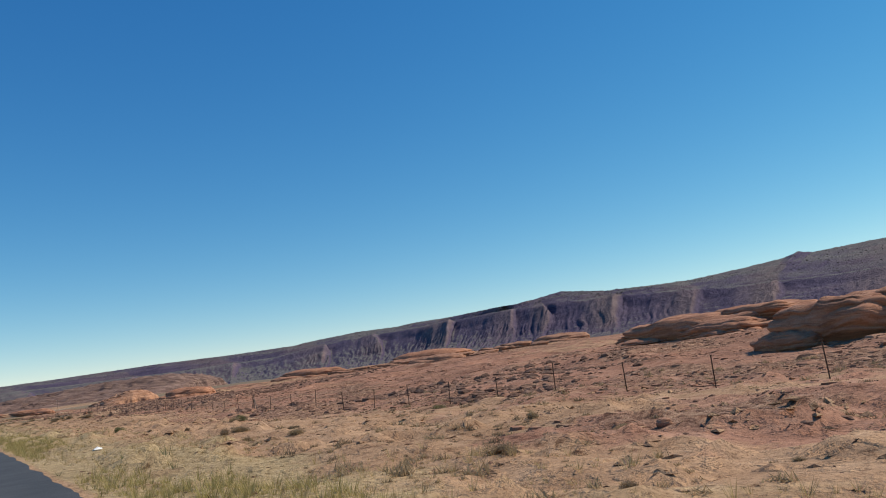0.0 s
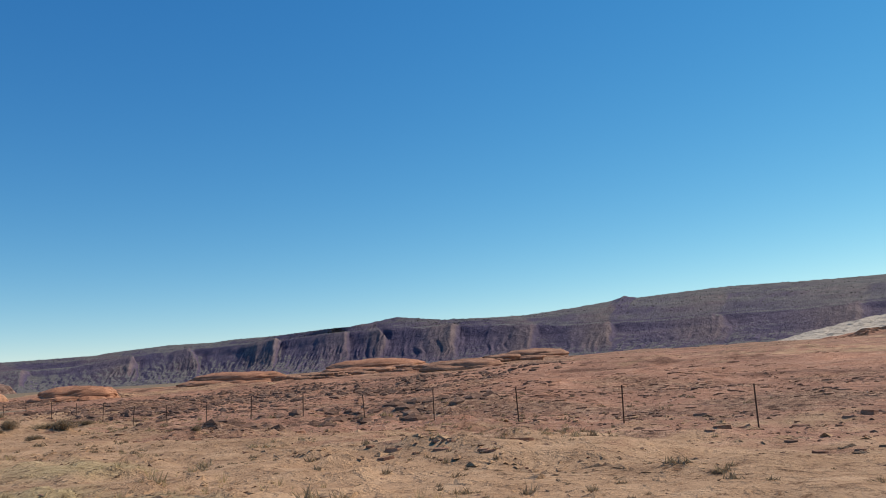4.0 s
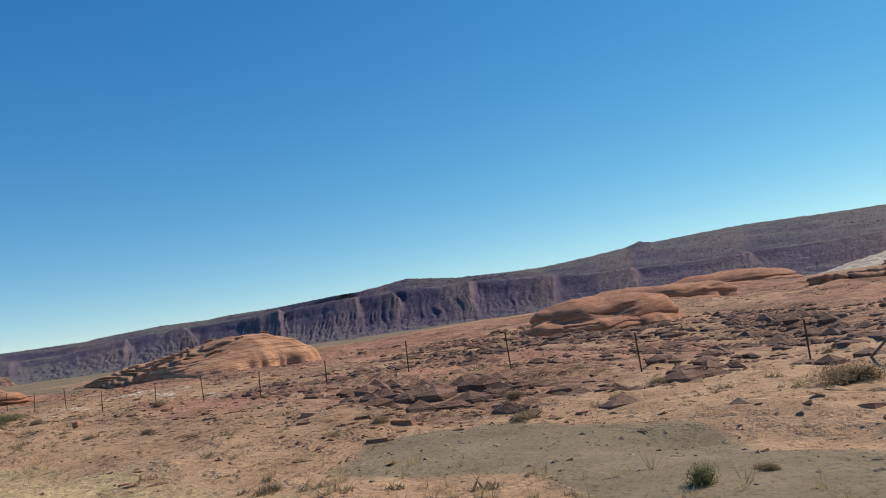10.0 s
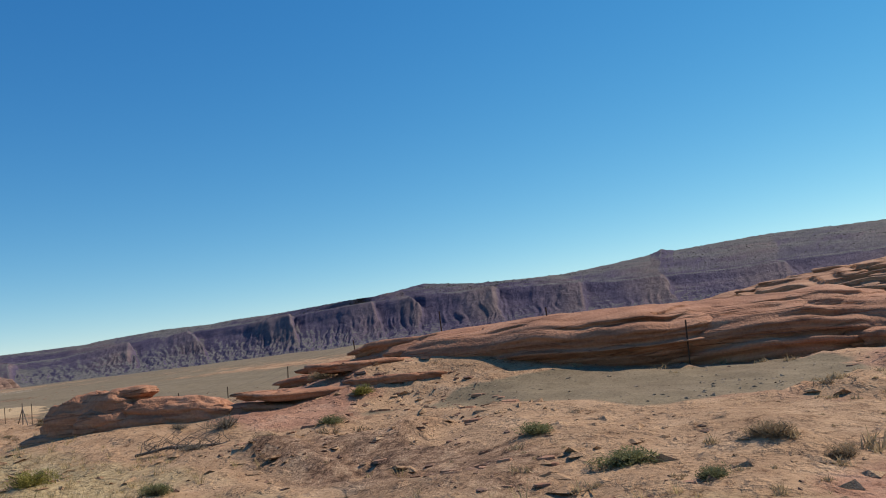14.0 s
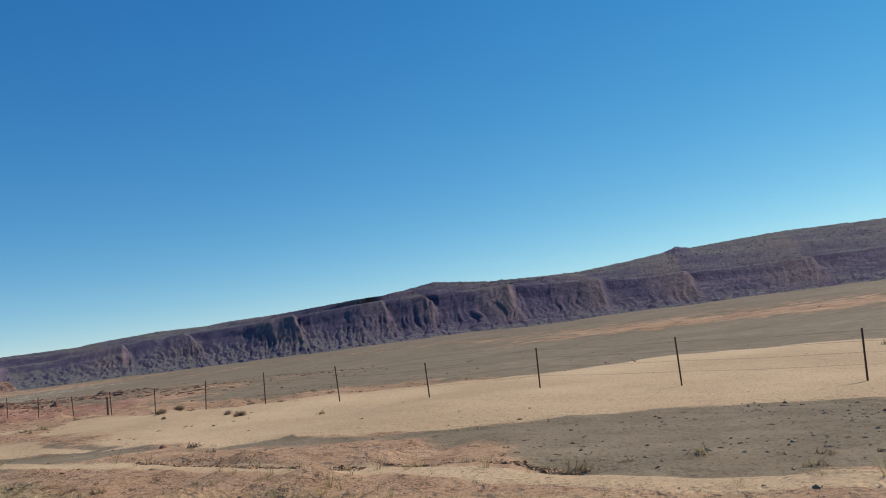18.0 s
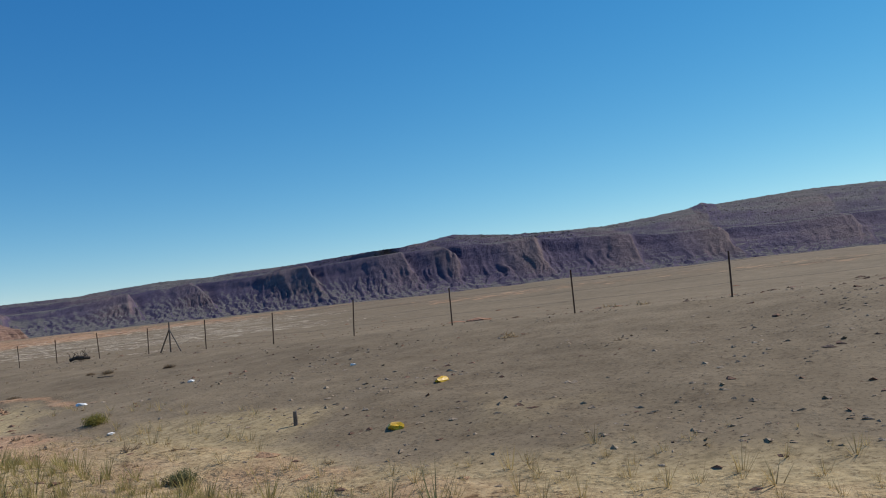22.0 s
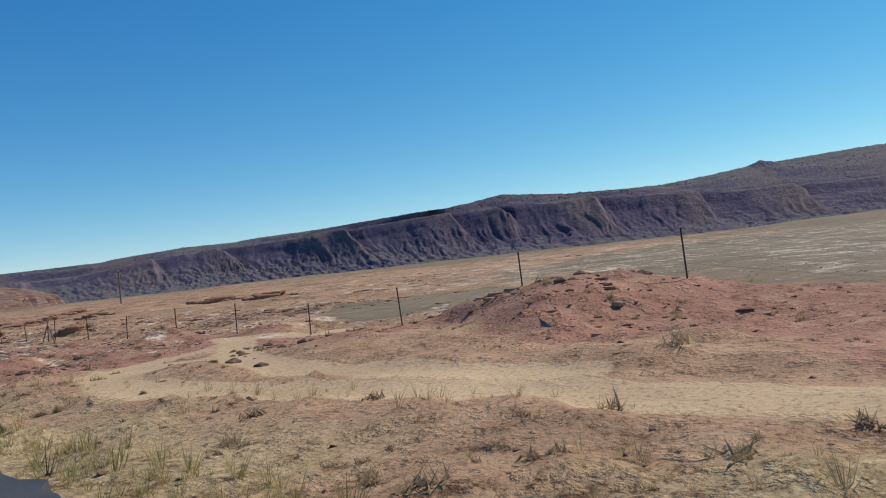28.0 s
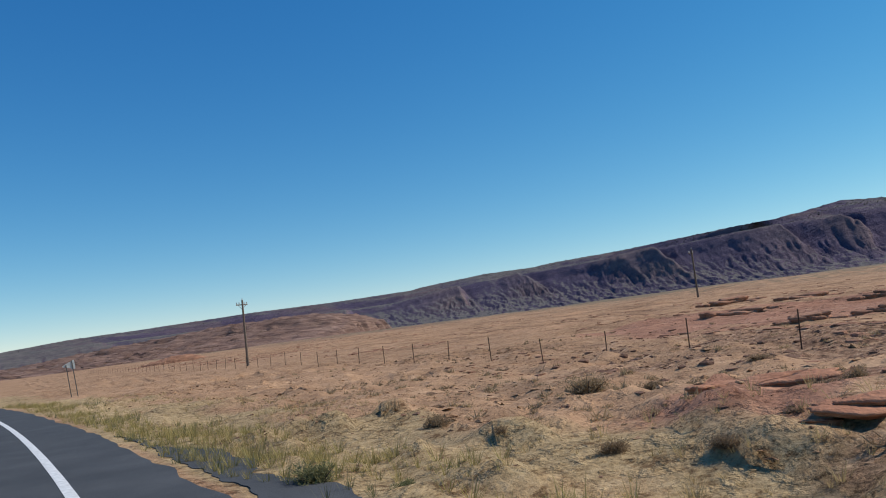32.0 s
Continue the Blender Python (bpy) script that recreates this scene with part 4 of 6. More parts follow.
strip("road_line_yellow", -600, 1600, 4.0, -2.86, -2.75, 0.006, 0.004, LINE_YELLOW, "yellow centre line painted on the asphalt", "road marking")
strip("road_line_far", -600, 1600, 4.0, -5.85, -5.73, 0.006, 0.004, LINE_WHITE, "worn white far edge line painted on the asphalt", "road marking")


strip("old_asphalt", 688, 708, 0.2, lambda y: 2.78 + 0.12 * vnoise(y * 0.9, 0, 3) + 0.06 * fbm(y * 3, 0 * y, 2, 8), lambda y: 2.86 + 0.85 * step(687, 693, y) * (1 - step(701, 709, y)) + 0.15 * vnoise(y * 1.3, 0, 4) + 0.14 * fbm(y * 2.6, 0 * y, 3, 9), -0.065, 0.2, ASPHALT, "strip of old broken asphalt beside the road", "road", 0.045)


# ---- rocks ----
def ico(level=2):
    bm = bmesh.new()
    bmesh.ops.create_icosphere(bm, subdivisions=level, radius=1)
    bm.verts.index_update()
    V = np.array([v.co for v in bm.verts])
    F = np.array([[v.index for v in f.verts] for f in bm.faces])
    bm.free()
    return V, F


def stone_variants(n, level, flat, seed):
    out = []
    V, F = ico(level)
    rng = np.random.RandomState(seed)
    for k in range(n):
        W = V.copy()
        for _ in range(7):
            d = rng.normal(size=3)
            d /= np.linalg.norm(d)
            cut = rng.uniform(0.45, 0.8)
            over = np.clip(W @ d - cut, 0, None)
            W = W - over[:, None] * d
        W *= (1 + 0.10 * fbm(W[:, 0] * 2 + k, W[:, 1] * 2 + W[:, 2], 2, k + 3))[:, None]
        W[:, 2] *= flat
        out.append((W, F))
    return out


def scatter(name, variants, rows, material, label, category, sink=0.25, smooth=False, heights=None):
    """Many small pieces that nobody could count, in one mesh. rows: x, y, sx, sy, sz, turn."""
    rows = np.asarray(rows, float)
    Z = gz(rows[:, 0], rows[:, 1]) if heights is None else heights
    Vs, Fs, n = [], [], 0
    pick = np.arange(len(rows)) % len(variants)
    for k, (V, F) in enumerate(variants):
        r, z = rows[pick == k], Z[pick == k]
        if not len(r):
            continue
        c, s = np.cos(r[:, 5])[:, None], np.sin(r[:, 5])[:, None]
        x, y = V[None, :, 0] * r[:, 2:3], V[None, :, 1] * r[:, 3:4]
        P = np.stack([x * c - y * s + r[:, 0:1], x * s + y * c + r[:, 1:2], V[None, :, 2] * r[:, 4:5] + z[:, None] - sink * r[:, 4:5]], -1)
        Vs.append(P.reshape(-1, 3))
        Fs.append((F[None] + (n + np.arange(len(r)) * len(V))[:, None, None]).reshape(-1, F.shape[1]))
        n += len(r) * len(V)
    return tagged(new(name, mesh_of(name, np.concatenate(Vs), np.concatenate(Fs), material, smooth)), label, category, kind="stuff")


def plate_variants(n, seed, sides=(5, 8), thick=(0.22, 0.5), tilt=0.16):
    """Broken slabs: flat tops with uneven outlines and steep sides."""
    rng = np.random.RandomState(seed)
    out = []
    for _ in range(n):
        k = rng.randint(*sides)
        a = np.sort((np.arange(k) + rng.uniform(-0.32, 0.32, k)) * 2 * np.pi / k)
        r = rng.uniform(0.7, 1.1, k)
        h = rng.uniform(*thick)
        tx, ty = rng.normal(size=2) * tilt
        low = np.stack([r * np.cos(a) * 1.06, r * np.sin(a) * 1.06, np.full(k, -0.35)], -1)
        top = np.stack([r * np.cos(a) * rng.uniform(0.82, 1.0, k), r * np.sin(a) * rng.uniform(0.82, 1.0, k), np.full(k, h)], -1)
        top[:, 2] += top[:, 0] * tx + top[:, 1] * ty + rng.normal(size=k) * 0.03
        V = np.concatenate([low, top, top.mean(0, keepdims=True) + np.array([[0, 0, 0.04]])])
        F = []
        for q in range(k):
            p = (q + 1) % k
            F += [(q, p, k + p), (q, k + p, k + q), (k + q, k + p, 2 * k)]
        out.append((V, np.array(F)))
    return out


def slab_mesh(seed, rx, ry, h, material, sides=30):
    """One rounded rock layer with an uneven outline, h thick."""
    rng = np.random.RandomState(seed)
    a = np.arange(sides) * 2 * np.pi / sides
    out = 1 + 0.10 * fbm(np.cos(a) * 5 + seed, np.sin(a) * 5, 2, seed + 1) + 0.26 * fbm(np.cos(a) * 1.5 + seed, np.sin(a) * 1.5, 4, seed) + 0.05 * rng.normal(size=sides)
    rings, base = [], 0
    for k, (q, z) in enumerate(((0.84, -0.6), (0.93, -0.2), (0.90, 0.1), (1.0, 0.35), (1.0, 0.62), (0.93, 0.88), (0.72, 1.0), (0.3, 1.06))):
        w = q * (out if q > 0.6 else 1) * (1 + 0.03 * fbm(np.cos(a) * 3, np.sin(a) * 3 + k, 2, seed + k))
        rings.append(np.stack([rx * w * np.cos(a), ry * w * np.sin(a), h * (z + 0.22 * fbm(np.cos(a) * 2 * q, np.sin(a) * 2 * q, 4, seed + 4))], -1))
    V = np.concatenate(rings + [np.array([[0, 0, 1.02 * h]])])
    n = len(rings)
    F = []
    for i in range(n - 1):
        for j in range(sides):
            p = (j + 1) % sides
            F += [(i * sides + j, i * sides + p, (i + 1) * sides + p), (i * sides + j, (i + 1) * sides + p, (i + 1) * sides + j)]
    F += [((n - 1) * sides + j, (n - 1) * sides + (j + 1) % sides, n * sides) for j in range(sides)]
    return mesh_of("rock_layer", V, F, material, True)


def dome(name, x0, y0, x1, y1, width, height, peak, material, label, seed, steep=0.8, group="", layers=10, ledge=0.5, dip=0.0, rough=0.09, across=None):
    """A slickrock outcrop along a line, highest at the fraction peak of its length, worn into layers."""
    L = math.hypot(x1 - x0, y1 - y0) / 2
    cx, cy = (x0 + x1) / 2, (y0 + y1) / 2
    ux, uy = (x1 - x0) / (2 * L), (y1 - y0) / (2 * L)
    cell = max(0.05, min(0.30, L / 30)) if L < 60 else L / 70
    n, m = int(2.3 * L / cell), int(1.15 * width / min(0.55 * cell if across else cell, width / 24))
    E, Wd = np.meshgrid(np.linspace(-1.15, 1.15, n), np.linspace(-1.15, 1.15, m))
    X, Y = cx + E * L * ux - Wd * width / 2 * uy, cy + E * L * uy + Wd * width / 2 * ux
    ang = np.arctan2(Wd, E)
    grain = max(0.25, min(4.0, width / 6)) if L < 60 else 14.0
    wav = 1 + 0.11 * fbm(np.cos(ang) * 1.6 + seed, np.sin(ang) * 1.6, 3, seed) + 0.03 * fbm(X / grain * 2, Y / grain * 2, 2, seed + 2)
    env = np.clip(1 - (np.abs(E) * wav) ** 3.5 - (Wd * wav) ** 2, 0, 1)
    along = np.clip(E, -1, 1)
    mid = 2 * peak - 1
    lean = np.where(along < mid, (mid - along) / (1 + mid), (along - mid) / (1 - mid))
    crest = np.where(along < mid, np.clip(1 - 0.55 * lean ** 3.0, 0, 1) if across else np.clip(1 - lean ** 3.0, 0, 1) ** 0.7, np.clip(1 - lean ** 1.3, 0, 1))
    power = steep
    if across:
        nose = np.abs(E) * wav * (1 + 0.15 * Wd ** 2)
        ends = np.clip(1 - nose ** 9, 0, 1) ** 0.35
        bank = np.interp(np.clip(Wd * wav, -1, 1), *across)
        env = np.clip(1 - nose ** 7, 0, 1) * np.clip(1 - (Wd * wav) ** 6, 0, 1)
        power, body = 0.0, bank * ends
    else:
        body = 1.0
    raw = height * (body * env ** power * (0.08 + 0.92 * crest) + rough * fbm(X / grain, Y / grain, 4, seed + 5) * np.sqrt(env))
    th = max(0.1, height / 9)
    wave = dip * E * L + (2.2 if across else 1.0) * th * fbm(X / grain / 2.5, Y / grain / 2.5, 3, seed + 9)
    t = (raw + wave) / th
    fr = t - np.floor(t)
    ter = (np.floor(t) + 0.45 * fr + 0.55 * step(0.0, 0.18, fr)) * th - wave
    M = ledge * step(-0.25, 0.35, fbm(X / grain / 2, Y / grain / 2, 2, seed + 11))
    if across:
        M = M * (1 - 0.8 * step(0.55, 0.8, np.abs(E)))
    H = (raw * (1 - M) + ter * M) * step(0, 0.06, env)
    Z = gz(X, Y) + H - (0.12 + 0.5 * min(1, height)) * (1 - step(0, 0.02, env))
    jut = 1.1 * th * M * step(0.0, 0.18, fr) * (1 - step(0.18, 0.95, fr)) * step(0.0, 0.06, env) * step(-0.5, 0.0, Wd) * (1.0 if across else 0.4)     # each bed overhangs the one below
    X, Y = X - jut * uy, Y + jut * ux
    root = tagged(new(name), label, "rock outcrop", group)
    z0 = float(gz(cx, cy))
    root.matrix_basis = pose(cx, cy, z0)
    V = np.stack([X, Y, Z], -1).reshape(-1, 3) - np.array((cx, cy, z0))
    part("rock_body", mesh_of("rock_body", V, grid_quads(m, n), material, True), None, root)
    rng = np.random.RandomState(seed)
    inside = np.flatnonzero(((env > 0.9) if across else (env > 0.08) & (env < 0.55)).ravel())
    gx, gy = np.gradient(Z, axis=1).ravel(), np.gradient(Z, axis=0).ravel()
    sx, sy = 2.3 * L / n, 1.15 * width / m
    for k in range(layers):
        i = inside[rng.randint(len(inside))]
        w1, w2 = rng.uniform(0.02, 0.05) * min(2 * L, 24), rng.uniform(0.03, 0.06) * min(width, 12)
        ob = part("rock_layer", slab_mesh(seed * 50 + k, w1, w2, height * rng.uniform(0.02, 0.045), material, 16), None, root)
        turn = math.degrees(math.atan2(uy, ux)) + rng.uniform(-15, 15)
        tilt = 1.0 * math.degrees(math.atan(max(-1.0, min(1.0, gy[i] / sy))))
        ob.matrix_basis = pose(V[i][0], V[i][1], V[i][2], tilt, 0, turn)
    return root


def layered_outcrop(name, label, group, material, rows, seed, sides=44):
    """Stacked rounded layers. rows: x, y, z over the ground, half length, half width, thickness, turn, tilt along, tilt across."""
    x0, y0 = rows[0][:2]
    z0 = float(gz(x0, y0))
    root = tagged(new(name), label, "rock outcrop", group)
    root.matrix_basis = pose(x0, y0, z0)
    for k, (x, y, z, a, b, h, turn, pitch, roll) in enumerate(rows):
        ob = part("rock_layer", slab_mesh(seed + k, a, b, h, material, sides), None, root)
        ob.matrix_basis = pose(x - x0, y - y0, z + float(gz(x, y)) - z0, roll, pitch, turn)
    return root


def rock_mass_mesh(seed, a, b, h, material, skew=0.0, beds=7, rough=0.10, undercut=0.10, boxy=2.6, rings=40, sides=110, notch=0.06):
    """A weathered sandstone body: rounded above, undercut at the foot, worn back along its bedding; half length a, half width b, height h."""
    t = np.linspace(0, 1, rings)
    keys = (0, 0.14, 0.24, 0.36, 0.50, 0.62, 0.74, 0.85, 0.94, 1.0)
    rho = np.interp(t, keys, (1 - undercut, 1 - undercut, 1 - 0.8 * undercut, 0.985, 1.0, 0.97, 0.86, 0.64, 0.32, 0.0))
    zeta = np.interp(t, keys, (-0.30, -0.02, 0.10, 0.24, 0.42, 0.60, 0.78, 0.92, 0.99, 1.0))
    for _ in range(2):
        rho[1:-1], zeta[1:-1] = (rho[:-2] + 2 * rho[1:-1] + rho[2:]) / 4, (zeta[:-2] + 2 * zeta[1:-1] + zeta[2:]) / 4
    ang = np.arange(sides) * 2 * np.pi / sides
    A, R = np.meshgrid(ang, rho)
    Zt = np.repeat(zeta[:, None], sides, 1)
    c, n = np.cos(A), np.sin(A)
    outline = (np.abs(c) ** boxy + np.abs(n) ** boxy) ** (-1 / boxy) * (1 + 1.6 * rough * fbm(1.3 * c + seed, 1.3 * n, 3, seed % 90))
    X, Y = a * R * outline * c, b * R * outline * n
    grain = max(0.35, min(a, b) / 2.2)
    lump = fbm(X / grain + seed, Y / grain + 1.7 * Zt * h / grain, 4, seed % 70 + 3)
    tip = Zt + 0.10 * fbm(X / (2.5 * grain), Y / (2.5 * grain), 2, seed % 50 + 5) + 0.05 * X / a
    layer = vnoise(tip * beds, 0 * tip, seed % 40 + 9) + 0.5 * vnoise(tip * beds * 2.3, 0 * tip + 3, seed % 40 + 11)
    cuts = 0 * tip
    for z0, deep in zip(np.random.RandomState(seed).uniform(0.08, 0.9, beds), np.random.RandomState(seed + 1).uniform(0.5, 1.2, beds)):
        cuts += deep * np.exp(-((tip - z0) / 0.022) ** 2) * step(-0.25, 0.2, fbm(1.5 * c + 9 * z0, 1.5 * n, 2, seed % 60))
    wear = 1 - notch * np.clip(cuts, 0, 1.4) * (R > 0.05) + (0.05 * layer + 0.55 * rough * lump) * np.clip(1.25 - Zt, 0.1, 1)
    X, Y = X * wear + skew * a * np.clip(Zt, 0, 1), Y * wear
    Z = h * (Zt + 0.7 * rough * lump * np.clip(Zt * 2, 0, 1) * (R > 0.01)) + 0.02 * h * layer * np.clip(1 - Zt, 0, 1)
    V = np.stack([X, Y, Z], -1).reshape(-1, 3)
    i = np.arange(rings * sides).reshape(rings, sides)
    j = np.roll(i, -1, 1)
    F = np.stack([i[:-1], j[:-1], j[1:], i[1:]], -1).reshape(-1, 4)
    return mesh_of("rock_body", V, F, material, True)


def rock_mass(name, label, group, material, rows, seed, category="rock outcrop", **kw):
    """Rock bodies that make up one outcrop. rows: x, y, z over the ground, half length, half width, height, turn, tilt along, tilt across, skew."""
    x0, y0 = rows[0][:2]
    z0 = float(gz(x0, y0))
    root = tagged(new(name), label, category, group)
    root.matrix_basis = pose(x0, y0, z0)
    for k, (x, y, z, a, b, h, turn, pitch, roll, skew) in enumerate(rows):
        small = a < 1.5
        ob = part("rock_body", rock_mass_mesh(seed + 7 * k, a, b, h, material, skew, rings=30 if small or x > 90 else 54, sides=48 if small or x > 90 else 92, **kw), None, root)
        ob.matrix_basis = pose(x - x0, y - y0, z + float(gz(x, y)) - z0, roll, pitch, turn)
    return root


DOMES = "sandstone swells beyond the fence"
RAMP = ((-1, -.85, -.6, -.3, 0, .4, .7, .9, 1), (0, .5, .93, 1, .93, .67, .40, .20, 0.03))     # a gentle road side
def loaf(x0, y0, x1, y1, wide, high, skew, material, label, seed, steps=((0.0, 0.0, 1.0, 1.0, 1.0),), **kw):
    """A long sandstone loaf from end to end. steps: along, across, length, width and height of its bodies, as shares."""
    half, turn = math.hypot(x1 - x0, y1 - y0) / 2, math.degrees(math.atan2(y1 - y0, x1 - x0))
    ux, uy = math.cos(radians(turn)), math.sin(radians(turn))
    rock_mass("sandstone_dome", label, DOMES, material, [((x0 + x1) / 2 + ux * half * al - uy * wide * ac, (y0 + y1) / 2 + uy * half * al + ux * wide * ac, -0.2 * high, half * l, wide / 2 * w, 1.2 * high * h, turn, 0, 0, skew) for al, ac, l, w, h in steps], seed, **kw)


LOAF = ((0.0, 0.0, 1.0, 1.0, 1.0), (0.25, 0.3, 0.75, 0.7, 0.55), (-0.35, 0.34, 0.45, 0.6, 0.45), (0.5, 0.1, 0.7, 0.8, 0.6))
dome("sandstone_dome", 57.5, 285.6, 54.5, 328, 18, 4.5, 0.26, ORANGE_ROCK, "large orange sandstone dome with layered cracks and a steep end", 3, 1.0, DOMES, 26, 0.85, 0.05, 0.03, RAMP)
loaf(71, 243.0, 58.4, 250, 8.5, 3.0, 0.0, RUST_ROCK, "red-brown sandstone dome beside a rubble field", 908, LOAF, rough=0.08, beds=7, undercut=0.02, boxy=2.1)
loaf(184, 269, 158, 287, 15, 3.9, 0.05, RUST_ROCK, "orange sandstone dome far out on the plain", 909, LOAF, rough=0.07, beds=7, undercut=0.02, boxy=2.1)
loaf(122, 259, 105, 278, 12, 3.3, 0.0, RUST_ROCK, "low orange sandstone dome on the plain", 912, LOAF, rough=0.09, beds=7, undercut=0.02, boxy=2.1)
loaf(222, 240, 205, 256, 12, 3.6, 0.0, RED_ROCK, "dark red sandstone knob far on the plain", 914, LOAF, rough=0.10, beds=6, undercut=0.03, boxy=2.2)
rock_mass("sandstone_swell", "broad red-brown sandstone swell of layered rounded ledges", DOMES, RUST_ROCK, (
    (91, 75, -0.8, 16, 7, 3.5, 80, 0, 2, 0.0), (87, 68, -0.6, 9, 5, 2.4, 80, 0, 2, 0.0), (93, 85, -0.6, 8, 5, 2.0, 80, 0, 2, 0.0), (92, 66, 1.2, 7.5, 4.5, 2.0, 78, 0, 2, 0.0), (83.5, 66, -0.5, 5.5, 3, 1.4, 76, 0, 0, 0.0), (86, 82, -0.4, 5.5, 3, 1.2, 78, 0, 0, 0.0)), 815, beds=9, rough=0.13)
rock_mass("sandstone_swell", "dark red-brown sandstone outcrop with layered ledges", DOMES, RUST_ROCK, (
    (48, 28.6, -0.5, 5.2, 3.0, 2.9, 80, 0, 2, 0.0), (46, 31, -0.4, 3.0, 1.8, 1.5, 80, 0, 2, 0.0), (49, 26, 1.0, 3.5, 2.2, 1.3, 78, 0, 2, 0.0)), 845, beds=9, rough=0.13, undercut=0.2)
dome("sandstone_dome", 240, 120, 250, 170, 20, 3.4, 0.5, RUST_ROCK, "low orange sandstone swell on the plain", 20, 1.0, DOMES, 8, 0.8, 0.02, 0.12, RAMP)
loaf(126, 188, 116, 200, 8, 2.2, 0.0, RED_ROCK, "small blocky red sandstone knob", 921, LOAF, rough=0.12, beds=6, undercut=0.03, boxy=2.2)
SWELL_TOES = ((23.8, 313.6, -0.05, 4.2, 1.7, 0.30, 118, 1.5, 3), (24.3, 312.4, 0.20, 3.2, 1.3, 0.28, 112, 2.0, 4),
    (22.6, 315.0, -0.10, 2.6, 1.2, 0.24, 128, 2.0, 3), (29.9, 298.4, 0.0, 2.6, 1.8, 0.36, 120, -2.5, 3), (31.2, 296.6, -0.1, 2.2, 1.3, 0.28, 125, -3.0, 2), (32.8, 297.2, -0.08, 1.8, 1.0, 0.24, 140, -2, 3))
rock_mass("sandstone_swell", "long smooth orange sandstone swell with a shaded undercut side", DOMES, RUST_ROCK, (
    (29.5, 304.2, -0.8, 9.0, 4.4, 2.45, 110, 0, 0, 0.0), (29.5, 304.6, 0.5, 6.2, 3.2, 1.40, 108, 0, 0, -0.1), (25.9, 307.9, -0.7, 6.6, 3.4, 1.70, 116, 0, 0, 0.0), (32.0, 299.5, -0.5, 4.2, 2.6, 1.0, 118, 0, 0, 0.0)), 360, rough=0.08, beds=9, undercut=0.12, boxy=1.8, notch=0.075)
layered_outcrop("sandstone_shelf", "low orange sandstone layers at the foot of a swell", DOMES, RUST_ROCK, SWELL_TOES, 365, 96)
BANK = "layered outcrop by the road"
rock_mass("layered_outcrop", "wedge of orange sandstone overhanging a sandy bank", BANK, RUST_ROCK, (
    (13.5, 317.0, -0.40, 1.95, 0.95, 1.50, -62, -6, 0, 0.16), (14.2, 315.9, 0.72, 0.85, 0.55, 0.40, -58, -2, 0, 0.05), (13.5, 316.0, -0.30, 1.0, 0.6, 0.90, -60, 0, 0, 0.0), (12.5, 317.7, -0.25, 0.9, 0.5, 0.40, -65, 0, 4, 0.0)), 310, rough=0.09, beds=6, undercut=0.28, boxy=2.8)
rock_mass("layered_outcrop", "long layered orange sandstone shelf with dark undersides", BANK, RUST_ROCK, (
    (15.0, 314.5, -0.30, 1.75, 0.75, 0.92, -50, 4, 0, 0.0), (14.5, 314.8, -0.25, 1.3, 0.65, 0.58, -54, 4, 0, 0.0), (16.2, 313.2, -0.20, 1.1, 0.5, 0.45, -44, 4, 0, 0.0)), 330, rough=0.09, beds=6, undercut=0.28, boxy=2.8)
layered_outcrop("layered_outcrop", "low flat orange sandstone layers sloping into the sand", BANK, RUST_ROCK, (
    (18.2, 311.9, -0.10, 2.3, 0.8, 0.16, -20, 3, 2), (20.3, 311.9, -0.08, 2.0, 0.7, 0.18, -12, 2, -3), (21.6, 313.2, -0.06, 1.9, 0.7, 0.22, -25, 3, 3), (16.9, 312.4, -0.05, 1.1, 0.5, 0.18, -50, 6, 3),
    (22.6, 311.6, -0.06, 1.5, 0.5, 0.2, -40, 2, -4), (19.6, 310.2, -0.06, 1.6, 0.5, 0.16, -45, 2, -4)), 340)
NORTH_LEDGES = ((47.7, 726.4, 3.5, .5), (38.8, 696.3, 2.6, .45), (26.1, 690.2, 1.5, .35), (68.5, 746, 4, .6), (40, 710, 2.4, .4), (36.6, 712.5, 2, .35), (28.5, 687.8, 2.6, .45), (31.5, 682, 2.6, .55), (57, 681, 4, .7),
                (28, 655.4, 1.7, .5), (23.6, 657.8, 1.4, .3), (55.2, 668, 3.5, .6), (44, 703, 2.2, .4), (52, 718, 2.6, .45), (33, 700, 1.8, .35), (60, 730, 3, .5), (46, 690, 2.6, .5))
PLAIN_LEDGES = ((114.5, 237.5, 9, 1.5), (117, 234, 6, 1.3), (130, 233.5, 10, 1.9), (137.5, 231.5, 8, 1.6), (139.5, 227.7, 8, 1.4), (150, 231, 12, 1.6), (177.5, 234, 14, 2.2), (160, 228, 10, 1.5))
for _k, (_x, _y, _w, _h) in enumerate(NORTH_LEDGES + PLAIN_LEDGES):
    _far = _k >= len(NORTH_LEDGES)
    layered_outcrop("rock_ledge", "low red-brown sandstone ledge far out on the plain" if _far else "flat red-brown sandstone ledge with a shaded undercut edge", "ledges on the plain" if _far else "broken rock ledges", RED_ROCK, (
        (_x, _y, -0.12 * _h, 0.5 * _w, 0.3 * _w, 0.6 * _h, -42 + 9 * (_k % 4), 2, 3), (_x + .12 * _w, _y - .1 * _w, 0.4 * _h, 0.40 * _w, 0.22 * _w, 0.45 * _h, -50 + 7 * (_k % 5), -2, 4),
        (_x - .45 * _w, _y + .35 * _w, -0.05, 0.28 * _w, 0.16 * _w, 0.5 * _h, -35, 4, -3), (_x + .42 * _w, _y - .5 * _w, -0.05, 0.3 * _w, 0.14 * _w, 0.4 * _h, -60, -3, 2)), 1500 + 10 * _k)
